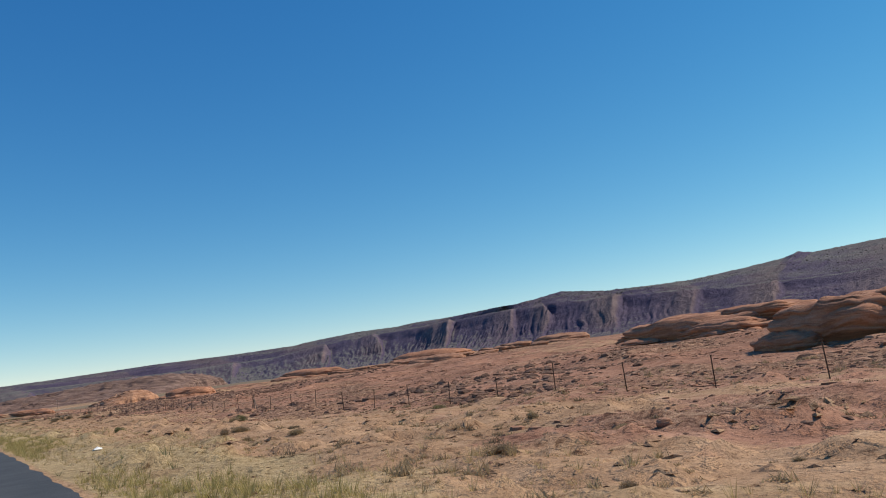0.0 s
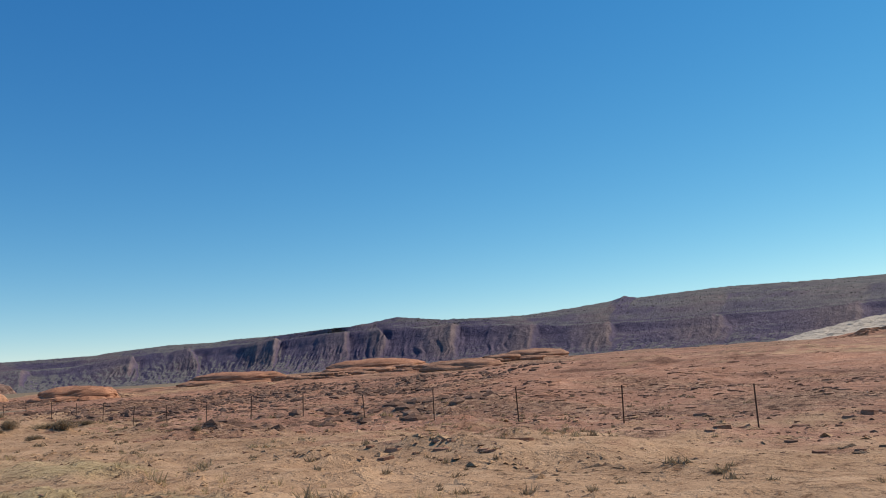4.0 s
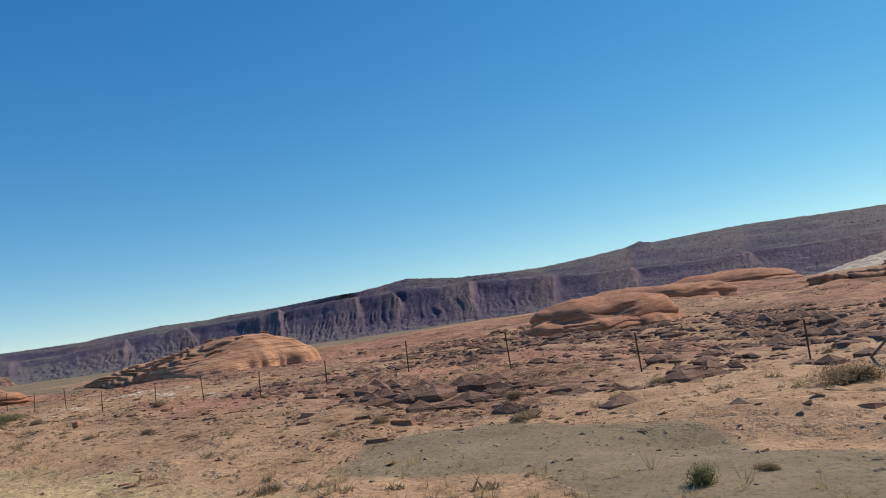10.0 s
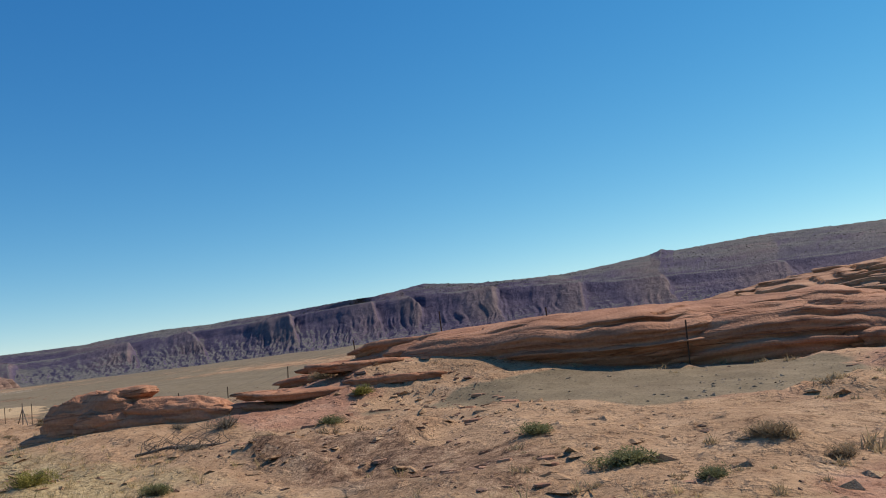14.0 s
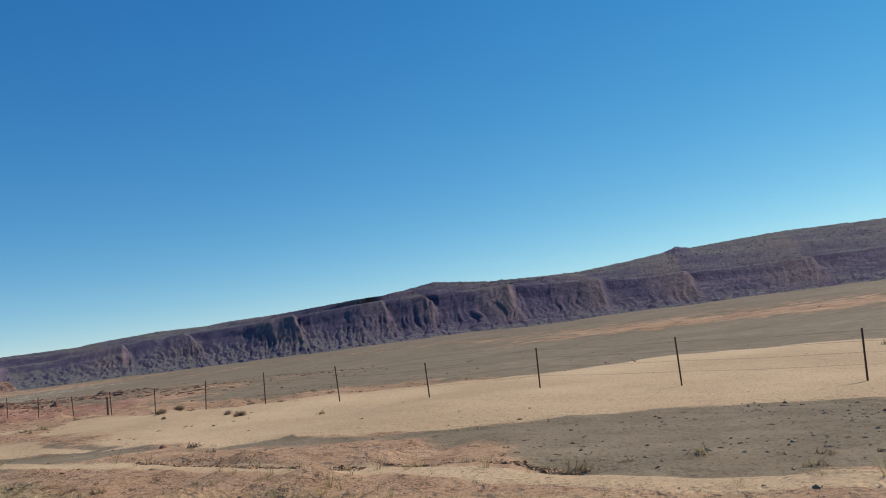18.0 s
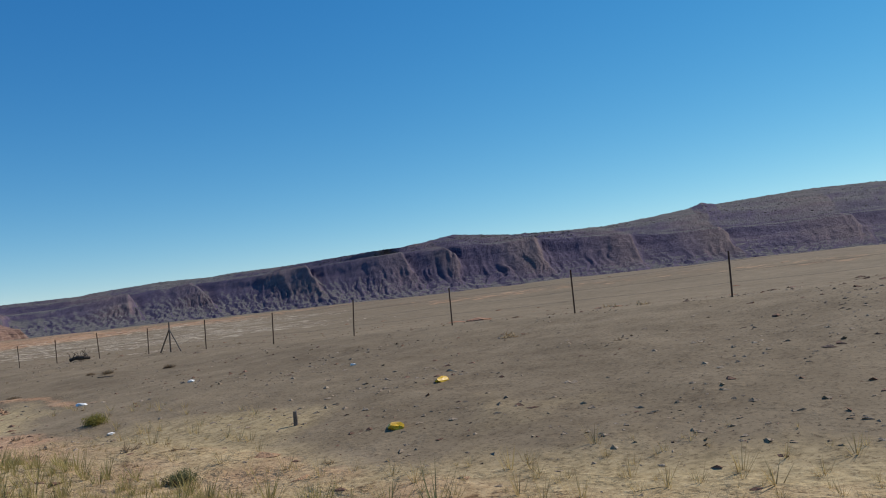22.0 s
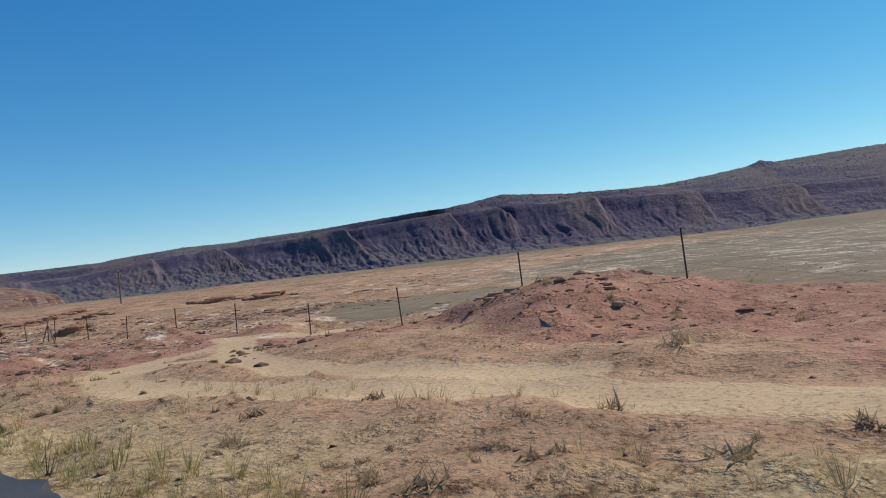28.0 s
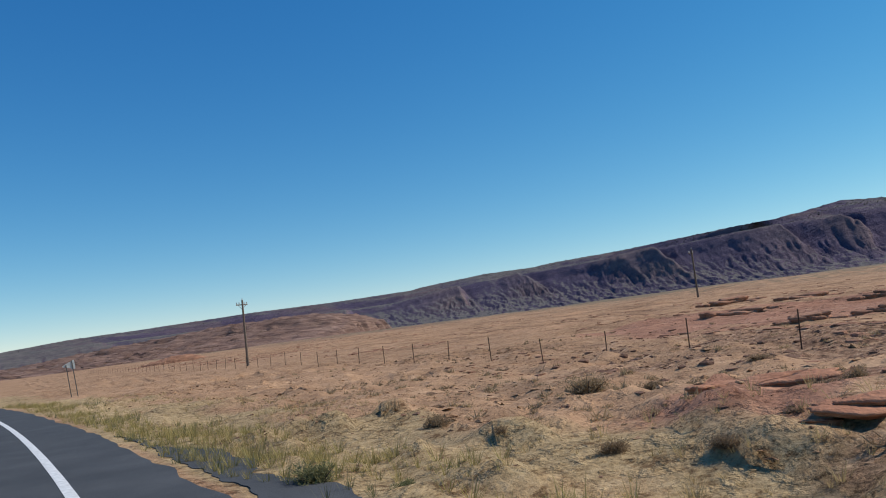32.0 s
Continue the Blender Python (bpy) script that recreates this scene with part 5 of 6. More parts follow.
dome("sandstone_ledge", 66, 988, 42, 996, 8, 2.4, 0.5, RED_ROCK, "long dark red sandstone ledge far along the road", 71, 0.5, "far ledges", 8)
SKIRT = ((-1, -.6, -.3, 0, .22, .32, .65, 1), (.6, .9, 1, .97, .88, .55, .22, 0))     # a scarp over a long foot
dome("red_bluff", 590, 1985, -130, 2560, 560, 46, 0.22, BLUFF_ROCK, "dusty red bluff with dark layers below the mesa", 73, 1.0, "far bluffs", 10, 0.8, 0.0, 0.07, SKIRT)
dome("pale_hill", 1570, 330, 1450, 665, 460, 40, 0.4, PALE_ROCK, "pale bare hill at the foot of the mesa", 75, 1.0, "far hills", 4, 0.3, 0.0, 0.05, RAMP)
for _k, (_x, _y, _w, _h) in enumerate(((12.3, 514.0, .26, .16), (11.8, 509.6, .30, .18), (13.9, 398.2, .24, .1))):
    dome("boulder", _x - _w / 2, _y, _x + _w / 2, _y, 0.8 * _w, _h, 0.5, PALE_ROCK if _k == 0 else RED_ROCK, "lone pale boulder lying on gravel" if _k == 0 else "lone brown boulder lying on gravel", 80 + _k, 0.4, "lone boulders", 2)
for _k, (_x, _y, _a, _b, _h) in enumerate(((17.3, 685.1, 1.0, .62, .58), (19.3, 684.0, .95, .62, .66), (21.2, 683.8, .85, .55, .52), (21.6, 682.7, .5, .4, .42), (18.6, 686.0, 1.1, .5, .30), (15.3, 686.6, 1.0, .4, .2), (13.9, 687.6, .9, .4, .18))):
    rock_mass("ledge_boulder", "rounded red-brown boulder with a shaded undercut foot" if _h > 0.5 else "low flat red-brown slab beside rounded boulders", "ledge boulders", RUST_ROCK, (
        (_x, _y, -0.16, 1.1 * _a, 1.1 * _b, _h + 0.28, -55 + 8 * (_k % 3), 3, 0, 0.05),), 700 + 10 * _k, "boulder", rough=0.10, beds=4, undercut=0.32)
for _k, (_x, _y, _w, _h) in enumerate(((10.9, 694, 2.2, .16), (14, 695.4, 2.6, .2), (9.0, 691, 1.4, .12), (12.2, 690.5, 1.8, .16), (15.5, 692, 2.2, .25), (18, 664, 1.6, .4), (15, 674.5, 1.4, .25), (23.6, 158.5, 0.8, .4), (22.9, 157.4, 0.6, .3))):
    layered_outcrop("rock_ledge", "flat broken red-brown rock ledge half buried in sand", "broken rock ledges", RUST_ROCK, (
        (_x, _y, -0.05, 0.5 * _w, 0.3 * _w, 0.5 * _h, -35, 3, 4), (_x + .1 * _w, _y - .12 * _w, 0.35 * _h, 0.36 * _w, 0.2 * _w, 0.45 * _h, -48, -3, 6), (_x - .35 * _w, _y + .2 * _w, 0.0, 0.22 * _w, 0.15 * _w, 0.5 * _h, -20, 5, -6)), 500 + 10 * _k)


# ---- the fence ----
ANCHORS = ((16.3, 25.6), (54.2, 25.2), (69.4, 25.2), (113.5, 26.5), (138.8, 26.6), (153.4, 26.4), (184.6, 25), (193.5, 23.4), (204, 23.4), (215.8, 25.6), (236.7, 25.2), (252.3, 25), (258.4, 24.6), (281, 24.8),
           (303, 24.8), (326.7, 24.4), (345.5, 24.2), (355.3, 24.2), (373.3, 24.4), (397.5, 24), (407.1, 23.8), (426.2, 23.9), (466.5, 24), (471.6, 23.7), (491.4, 23.2), (516, 22.4), (548.5, 22.3), (558.6, 22.2), (574.1, 22.1), (588, 21.8),
           (615.4, 22), (636.8, 22.6), (667, 24), (681, 24.4), (703, 23.5), (760, 25))


def fence_line():
    out = []
    for (y0, x0), (y1, x1) in zip(((-42.0, 25.6),) + ANCHORS, ANCHORS + ((980.0, 24.0),)):
        n = max(1, round((y1 - y0) / 5.03))
        out += [(x0 + (x1 - x0) * k / n, y0 + (y1 - y0) * k / n) for k in range(n)]
    return out


def t_post_mesh():
    bm = bmesh.new()
    box_bm(bm, -0.004, 0.004, -0.026, 0.026, -0.3, 1.36)
    box_bm(bm, 0.004, 0.036, -0.005, 0.005, -0.3, 1.36)
    for k in range(8):
        box_bm(bm, -0.012, -0.004, -0.01, 0.01, 0.3 + 0.13 * k, 0.33 + 0.13 * k)
    me = bpy.data.meshes.new("post")
    bm.to_mesh(me)
    bm.free()
    me.materials.append(RUST_STEEL)
    return me


def fence():
    root = tagged(new("wire_fence"), "long wire fence on thin rusty steel posts across the sand", "fence")
    line = fence_line()
    me = t_post_mesh()
    rng = random.Random(4)
    tops = []
    for x, y in line:
        z = float(gz(x, y))
        ob = part("post", me, None, root)
        ob.matrix_basis = pose(x, y, z - 0.02, rng.uniform(-3.5, 3.5), rng.uniform(-3, 3), rng.uniform(-8, 8))
        k = rng.uniform(0.94, 1.06)
        ob.scale = (0.95, 0.95, k)
        tops.append((x, y, z))
    for name, h in (("wire_low", 0.4), ("wire_mid", 0.7), ("wire_upper", 0.98), ("wire_top", 1.24)):
        bm = bmesh.new()
        for a, b in zip(tops, tops[1:]):
            mid = ((a[0] + b[0]) / 2, (a[1] + b[1]) / 2, (a[2] + b[2]) / 2 + h - 0.03)
            ends = [(a[0], a[1], a[2] + h), mid, (b[0], b[1], b[2] + h)]
            for p, q in zip(ends, ends[1:]):
                vs = [bm.verts.new(Vector(e) + Vector(o)) for e in (p, q) for o in ((0.0025, 0, 0), (-0.0025, 0, 0), (0, 0, 0.004))]
                for i in range(3):
                    j = (i + 1) % 3
                    bm.faces.new((vs[i], vs[j], vs[3 + j], vs[3 + i]))
        part("wire_strand", bm, WIRE_STEEL, root)
    return root


fence()


def brace(x, y, wide=2.4):
    """A line brace of the fence: a wooden post with two slanted stays."""
    z = float(gz(x, y))
    root = tagged(new("fence_brace"), "weathered wooden fence brace with two slanting stays", "fence brace", "fence braces")
    root.matrix_basis = pose(x, y, z)
    bm = bmesh.new()
    part("brace_post", rod_bm(bm, (0, 0, -0.3), (0, 0, 1.45), 0.042, 0.036), GREY_WOOD, root)
    for s in (-1, 1):
        foot = float(gz(x + 0.1 * s, y + s * wide / 2)) - z
        part("stay", rod_bm(bmesh.new(), (0.1 * s, s * wide / 2, foot - 0.1), (0.02 * s, 0.03 * s, 1.12), 0.036, 0.032), GREY_WOOD, root)


for _x, _y in ((24.6, 212.9), (24.2, 352.0), (22.8, 499.0), (22.8, 647.2), (25.2, 73.6)):
    brace(_x, _y)
_bm = rod_bm(bmesh.new(), (24.2, 422.5, float(gz(24.2, 422.5)) - .2), (24.2, 422.5, float(gz(24.2, 422.5)) + 1.0), 0.07, 0.065)
_z = float(gz(15.8, 491.5))
tagged(part("fallen_pole", rod_bm(bmesh.new(), (15.7, 491.9, _z + 0.03), (15.9, 491.1, _z + 0.05), 0.022, 0.016), GREY_WOOD, None), "weathered wooden pole lying on gravel", "pole")
tagged(part("wooden_stub_post", _bm, GREY_WOOD, None), "short dark wooden post standing in the fence line", "post")


# ---- signs and poles ----
def pennant_sign(x, y, turn=0.0):
    """A pennant sign seen from behind: its point towards the road."""
    z = float(gz(x, y))
    root = tagged(new("road_sign"), "bare grey back of a pennant road sign on two steel posts", "road sign", "pennant signs")
    root.matrix_basis = pose(x, y, z, 0, -5.8, turn)
    bm = bmesh.new()
    pts = [(-0.60, 0.0), (-0.57, 0.045), (0.245, 0.35), (0.295, 0.31), (0.295, -0.31), (0.245, -0.35), (-0.57, -0.045)]
    for yy in (0.0, 0.004):
        bm.faces.new([bm.verts.new((px, yy, pz + 2.42)) for px, pz in pts])
    bm.verts.ensure_lookup_table()
    n = len(pts)
    for i in range(n):
        j = (i + 1) % n
        bm.faces.new((bm.verts[i], bm.verts[j], bm.verts[n + j], bm.verts[n + i]))
    bmesh.ops.recalc_face_normals(bm, faces=bm.faces)
    part("plate", bm, SIGN_BACK, root, "bare aluminium plate with rounded corners")
    for px, top in ((-0.33, 2.50), (0.12, 2.73)):
        bm = bmesh.new()
        box_bm(bm, px - 0.028, px - 0.022, -0.05, -0.004, -0.3, top)
        box_bm(bm, px + 0.022, px + 0.028, -0.05, -0.004, -0.3, top)
        box_bm(bm, px - 0.022, px + 0.022, -0.012, -0.006, -0.3, top)
        post = part("sign_post", bm, SIGN_STEEL, root, "dull grey channel steel post")
        for k in range(2):
            part("bolt", rod_bm(bmesh.new(), (px, -0.02, 2.32 + 0.2 * k), (px, 0.008, 2.32 + 0.2 * k), 0.009, sides=6), WIRE_STEEL, post)
    return root


pennant_sign(6.42, 129.6, 4)
pennant_sign(4.6, 752, 4)


def letters(text, size, y, z, root, name):
    cu = bpy.data.curves.new(name, "FONT")
    cu.body, cu.size, cu.align_x, cu.align_y, cu.extrude = text, size, "CENTER", "CENTER", 0.001
    ob = bpy.data.objects.new(name, cu)
    scene.collection.objects.link(ob)
    dg = bpy.context.evaluated_depsgraph_get()
    me = bpy.data.meshes.new_from_object(ob.evaluated_get(dg))
    bpy.data.objects.remove(ob)
    me.materials.clear()
    me.materials.append(WHITE_SHEET)
    me.transform(pose(0, y, z, 90))
    return part(name, me, None, root, "white reflective lettering")


def mile_marker(x, y, turn):
    root = tagged(new("mile_marker"), "green mile marker sign reading MILE 317 on a thin post", "road sign")
    root.matrix_basis = pose(x, y, float(gz(x, y)), 0, 0, turn)
    part("sign_post", box_bm(bmesh.new(), -0.02, 0.02, 0.003, 0.03, -0.3, 1.75), SIGN_STEEL, root, "thin weathered steel post")
    plate = part("plate", box_bm(bmesh.new(), -0.152, 0.152, -0.003, 0.003, 0.95, 2.17, 0.002), GREEN_SHEET, root, "green reflective sheet")
    for a in ((-0.147, -0.135, 0.957, 2.163), (0.135, 0.147, 0.957, 2.163), (-0.135, 0.135, 0.957, 0.969), (-0.135, 0.135, 2.151, 2.163)):
        part("border", box_bm(bmesh.new(), a[0], a[1], -0.0052, -0.0032, a[2], a[3]), WHITE_SHEET, plate, "white border strip")
    letters("MILE", 0.145, -0.0052, 2.06, root, "lettering")
    for k, d in enumerate("317"):
        letters(d, 0.36, -0.0052, 1.80 - 0.31 * k, root, "numeral")
    return root


mile_marker(8.5, 338.3, -20)


def utility_pole(x, y, h, turn=0.0):
    root = tagged(new("utility_pole"), "dark wooden utility pole with a short crossarm and insulators", "utility pole", "utility poles")
    root.matrix_basis = pose(x, y, float(gz(x, y)), 0, 0, turn)
    part("pole", rod_bm(bmesh.new(), (0, 0, -0.6), (0, 0, h), 0.17, 0.11, 12), GREY_WOOD, root)
    arm = part("crossarm", box_bm(bmesh.new(), -0.85, 0.85, 0.11, 0.21, h - 0.65, h - 0.52, 0.01), GREY_WOOD, root)
    for px in (-0.75, -0.38, 0.38, 0.75):
        part("insulator", rod_bm(bmesh.new(), (px, 0.16, h - 0.52), (px, 0.16, h - 0.26), 0.05, 0.065, 8), SIGN_BACK, arm, "grey insulator")
    part("insulator", rod_bm(bmesh.new(), (0, 0, h), (0, 0, h + 0.22), 0.05, 0.06, 8), SIGN_BACK, root, "grey insulator")
    for s in (-1, 1):
        part("arm_stay", rod_bm(bmesh.new(), (s * 0.6, 0.13, h - 0.64), (0, 0.13, h - 1.15), 0.02, sides=6), RUST_STEEL, root)
    return root


utility_pole(27, 787, 8.4, 20)
utility_pole(90.5, 771, 7.4, 20)

# ---- shrubs ----
def shrub_mesh(kind, seed, blades=0):
    """Many thin twigs and blades in an uneven clump, one unit wide and high."""
    rng = np.random.RandomState(seed)
    n = {"d": 3000, "t": 2800, "g": 2400, "y": 2200, "w": 800}[kind] if not blades else blades
    lobes = np.concatenate([rng.normal(size=(9, 2)) * 0.15, rng.uniform(0.55, 1.0, (9, 1))], 1)
    pick = lobes[rng.randint(0, 9, n)]
    az, rad = rng.rand(n) * 2 * np.pi, rng.rand(n) ** 0.4
    up = rng.rand(n) ** 0.8
    ring = np.sqrt(np.clip(1 - up ** 2, 0, 1))
    way = np.stack([ring * np.cos(az), ring * np.sin(az), up], -1)
    size = np.stack([0.34 * pick[:, 2], 0.34 * pick[:, 2], pick[:, 2]], -1)
    end = way * rad[:, None] * size + np.concatenate([pick[:, :2], np.zeros((n, 1))], 1)
    ln = rng.uniform(0.08, 0.22, n)[:, None] * {"d": 0.8, "t": 0.9, "g": 0.9, "y": 1.3, "w": 1.3}[kind]
    grow = way * np.array((0.5, 0.5, 1.0)) + rng.normal(size=(n, 3)) * 0.55
    grow /= np.linalg.norm(grow, axis=1, keepdims=True)
    start = end - grow * ln * np.array((0.5, 0.5, 1.0))
    if blades:      # grassy clumps: every blade springs from the ground
        start = np.concatenate([pick[:, :2] * 0.8, np.full((n, 1), -0.03)], 1) + rng.normal(size=(n, 3)) * np.array((0.10, 0.10, 0.02))
        end[:, 2] = np.maximum(end[:, 2], 0.12)
    else:           # a share of long stems from the root
        long = rng.rand(n) < 0.3
        start[long] = start[long] * 0.25
    start[:, 2] = np.maximum(start[:, 2], -0.03)
    side = np.cross(grow, rng.normal(size=(n, 3)))
    side /= np.linalg.norm(side, axis=1, keepdims=True) + 1e-9
    side *= rng.uniform(0.006, 0.013, n)[:, None] * (4.2 if blades else 1.25) * {"d": 0.8, "t": 0.7, "g": 1.0, "y": 0.8, "w": 0.8}[kind]
    V = np.stack([start - side, start + side, end], 1).reshape(-1, 3)
    F = np.arange(3 * n).reshape(n, 3)
    return V, F


LABELS = {
    "d": ("dark_shrub", "low dark brown dry desert shrub on sand"), "t": ("dry_shrub", "pale tan dry grassy shrub on sand"),
    "g": ("green_shrub", "grey-green rabbitbrush shrub on sand"), "y": ("yellow_shrub", "yellow-green grassy shrub beside the road"),
    "w": ("dead_brush", "bleached grey dead brush lying on sand")}


def shrub_sources():
    out = {}
    for kind, (name, label) in LABELS.items():
        for k in range(4):
            root = tagged(new(name), label, "shrub", name.replace("_", " ") + "s")
            V, F = shrub_mesh(kind, 11 * k + ord(kind))
            part("foliage", mesh_of("foliage", V, F, BRUSH[kind]), None, root)
            bm = bmesh.new()
            rng = random.Random(k)
            for _ in range(7):
                a = rng.uniform(0, 6.28)
                rod_bm(bm, (0.05 * math.cos(a), 0.05 * math.sin(a), -0.08), (0.3 * math.cos(a), 0.3 * math.sin(a), rng.uniform(0.3, 0.6)), 0.02, 0.006, 5)
            part("stems", bm, STEM, root)
            out[kind, k] = root
    return out


def place_shrubs():
    src, used = shrub_sources(), set()
    rng = random.Random(8)
    for n, (x, y, w, h, kind) in enumerate(SHRUB_ROWS):
        key = (kind, n % 4)
        m = pose(x, y, float(gz(x, y)) - 0.02, 0, 0, rng.uniform(0, 360))
        if key in used:
            ob = copy_thing(src[key], m)
        else:
            ob = src[key]
            ob.matrix_basis = m
            used.add(key)
        ob.scale = (1.12 * w, 1.12 * w * rng.uniform(0.75, 1.0), (0.95 if kind in "gy" else 0.88) * h)
    for key, ob in src.items():
        if key not in used:
            for o in (*ob.children_recursive, ob):
                bpy.data.objects.remove(o)


place_shrubs()

# ---- litter ----
def bag(x, y, w, material, name, label):
    V, F = ico(2)
    W = V * np.array((w, 0.6 * w, 0.35 * w)) * (1 + 0.3 * fbm(V[:, 0] * 2, V[:, 1] * 2 + V[:, 2], 3, int(x * 10) % 50))[:, None]
    ob = tagged(new(name, mesh_of(name, W, F, material)), label, "litter")
    ob.matrix_basis = pose(x, y, float(gz(x, y)) + 0.1 * w, 0, 0, 40 * x)


bag(13.8, 473.7, 0.2, YELLOW_PLASTIC, "plastic_bag", "crumpled yellow plastic bag lying on gravel")
bag(10.8, 472.1, 0.2, YELLOW_PLASTIC, "plastic_bag", "crumpled yellow plastic bag lying on gravel")
_ob = tagged(part("drink_carton", box_bm(bmesh.new(), -0.19, 0.19, -0.12, 0.12, 0, 0.14, 0.01), RED_CARD, None), "crushed red drinks carton lying on the sand", "litter")
_ob.matrix_basis = pose(9.6, 317.6, float(gz(9.6, 317.6)), 4, -6, 25)
_ob = tagged(part("wooden_stake", rod_bm(bmesh.new(), (0, 0, -0.1), (0, 0, 0.24), 0.04, 0.035), GREY_WOOD, None), "short weathered wooden stake standing in the gravel", "stake")
_ob.matrix_basis = pose(10.7, 474.4, float(gz(10.7, 474.4)))

for _x, _y, _w in ((11.9, 485.0, 0.17), (14.5, 483.8, 0.15), (13.2, 267.0, 0.10), (5.6, 35.8, 0.24), (20.8, 32.4, 0.26), (9.7, 479.0, 0.1), (15.8, 478.4, 0.1)):
    bag(_x, _y, _w, WHITE_PLASTIC, "plastic_bag", "crumpled white plastic bag caught on the ground")


def dead_wood(x, y, wide, tall, seed, label, limbs=9, wood=BURNT_WOOD, thick=1.0):
    """A gnarled dead trunk on the ground with broken limbs, each bent twice."""
    rng = random.Random(seed)
    root = tagged(new("dead_wood"), label, "dead wood")
    root.matrix_basis = pose(x, y, float(gz(x, y)), 0, 0, -45)
    bm = bmesh.new()
    pts = [(-wide / 2, 0.0, 0.06), (-wide / 6, 0.05, 0.16 * tall + 0.08), (wide / 5, -0.04, 0.13), (wide / 2, 0.03, 0.10)]
    for (a, b), r in zip(zip(pts, pts[1:]), (0.10, 0.12, 0.09)):
        rod_bm(bm, a, b, thick * r, 0.85 * thick * r, 8)
    part("trunk", bm, wood, root)
    for _ in range(limbs):
        bm = bmesh.new()
        p = Vector((rng.uniform(-0.45, 0.45) * wide, rng.uniform(-0.05, 0.05) / thick, 0.12 * min(1, 2 * thick)))
        r = thick * rng.uniform(0.02, 0.04)
        for _ in range(3):
            q = p + Vector((rng.uniform(-0.16, 0.16) * wide, rng.uniform(-0.12, 0.12), rng.uniform(0.10, 0.40) * tall))
            rod_bm(bm, p, q, r, 0.65 * r, 6)
            p, r = q, 0.65 * r
        part("limb", bm, wood, root)
    return root


dead_wood(22.4, 507.8, 1.1, 0.55, 5, "dark dead trunk with broken limbs lying near a fence")
dead_wood(12.6, 310.2, 2.2, 0.5, 9, "tangle of bleached and dark dead branches on sand", 44, GREY_WOOD, 0.36)
_root = dead_wood(21.9, 202.6, 1.5, 0.25, 11, "heap of uprooted brush and a log dumped by a fence", 8)
for _k, (_x, _w, _h, _kind) in enumerate(((-1.0, 0.55, 0.62, "d"), (-0.45, 0.7, 0.6, "g"), (-0.05, 0.5, 0.5, "d"))):
    _ob = part("uprooted_brush", mesh_of("uprooted_brush", *shrub_mesh(_kind, 300 + _k), BRUSH[_kind]), None, _root)
    _ob.matrix_basis = pose(_x, 0.05, 0.02) @ Matrix.Diagonal((1.3 * _w, 1.1 * _w, _h, 1))


def slab_heap(x, y, wide, deep, tall, n, seed):
    """Broken slabs tipped in a heap, leaning on one another."""
    rng = np.random.RandomState(seed)
    root = tagged(new("slab_heap"), "heap of broken grey rock slabs on the sand", "rubble heap", "slab heaps")
    z0 = float(gz(x, y))
    root.matrix_basis = pose(x, y, z0)
    shapes = plate_variants(n, seed, (5, 8), (0.45, 0.8), 0.1)
    for k, (V, F) in enumerate(shapes):
        px, py = rng.uniform(-0.5, 0.5) * wide, rng.uniform(-0.5, 0.5) * deep
        w = rng.uniform(0.14, 0.30) * min(1.0, wide)
        up = tall * max(0.0, 1 - (2 * px / wide) ** 2) * max(0.1, 1 - (2 * py / deep) ** 2) * rng.uniform(0.2, 0.8)
        ob = part("slab", mesh_of("slab", V * np.array((w, 0.8 * w, 0.45 * w)), F, GREY_SLAB), None, root)
        gx, gy = 0.70 * px + 0.71 * py, -0.71 * px + 0.70 * py
        ob.matrix_basis = pose(gx, gy, float(gz(x + gx, y + gy)) - z0 + up - 0.02, rng.uniform(-38, 38), rng.uniform(-38, 38), rng.uniform(0, 360))


slab_heap(20.3, 165.2, 2.4, 1.2, 0.55, 34, 21)
slab_heap(13.8, 165.6, 1.5, 0.8, 0.30, 22, 22)
rock_mass("boulder", "squat pale brown boulder tipped on the sand", "lone boulders", RED_ROCK, ((17.4, 165.2, -0.08, 0.5, 0.34, 0.55, -40, 8, 0, 0.1),), 88, "boulder", rough=0.12, beds=3, undercut=0.2)
for _k, (_x, _y, _w, _h) in enumerate(((15.3, 259.6, 0.36, 0.34), (16.2, 258.2, 0.34, 0.3), (16.5, 265.1, 0.28, 0.2), (13.2, 268.6, 0.26, 0.2), (11.5, 244.8, 0.24, 0.18), (9.1, 659.0, 0.28, 0.22), (10.2, 401.3, 0.18, 0.12), (14.5, 13.6, 0.24, 0.16), (16.6, 242.8, 0.26, 0.22))):
    rock_mass("boulder", "lone brown boulder lying on sand", "lone boulders", RED_ROCK, ((_x, _y, -0.05, _w, 0.7 * _w, _h + 0.05, -40 + 11 * _k, 4, 0, 0.05),), 990 + 3 * _k, "boulder", rough=0.16, beds=3, undercut=0.15)

# ---- stones, rubble and grass that nobody could count ----
def random_rows(n, seed, x_of, y_of, lo, hi, keep, aspect=(0.6, 1.0), tall=(0.5, 1.0)):
    rng = np.random.RandomState(seed)
    x, y = x_of(rng, n), y_of(rng, n)
    ok = rng.rand(n) < keep(x, y)
    x, y = x[ok], y[ok]
    m = len(x)
    s = lo * (hi / lo) ** (rng.rand(m) ** 1.8)
    return np.stack([x, y, s, s * rng.uniform(*aspect, m), s * rng.uniform(*tall, m), rng.rand(m) * 6.28], -1)


def bedded(rows, seed=3):
    """Turns slabs to lie along the strike of the beds."""
    rows[:, 5] = radians(-46) + np.random.RandomState(seed).normal(size=len(rows)) * 0.35
    return rows


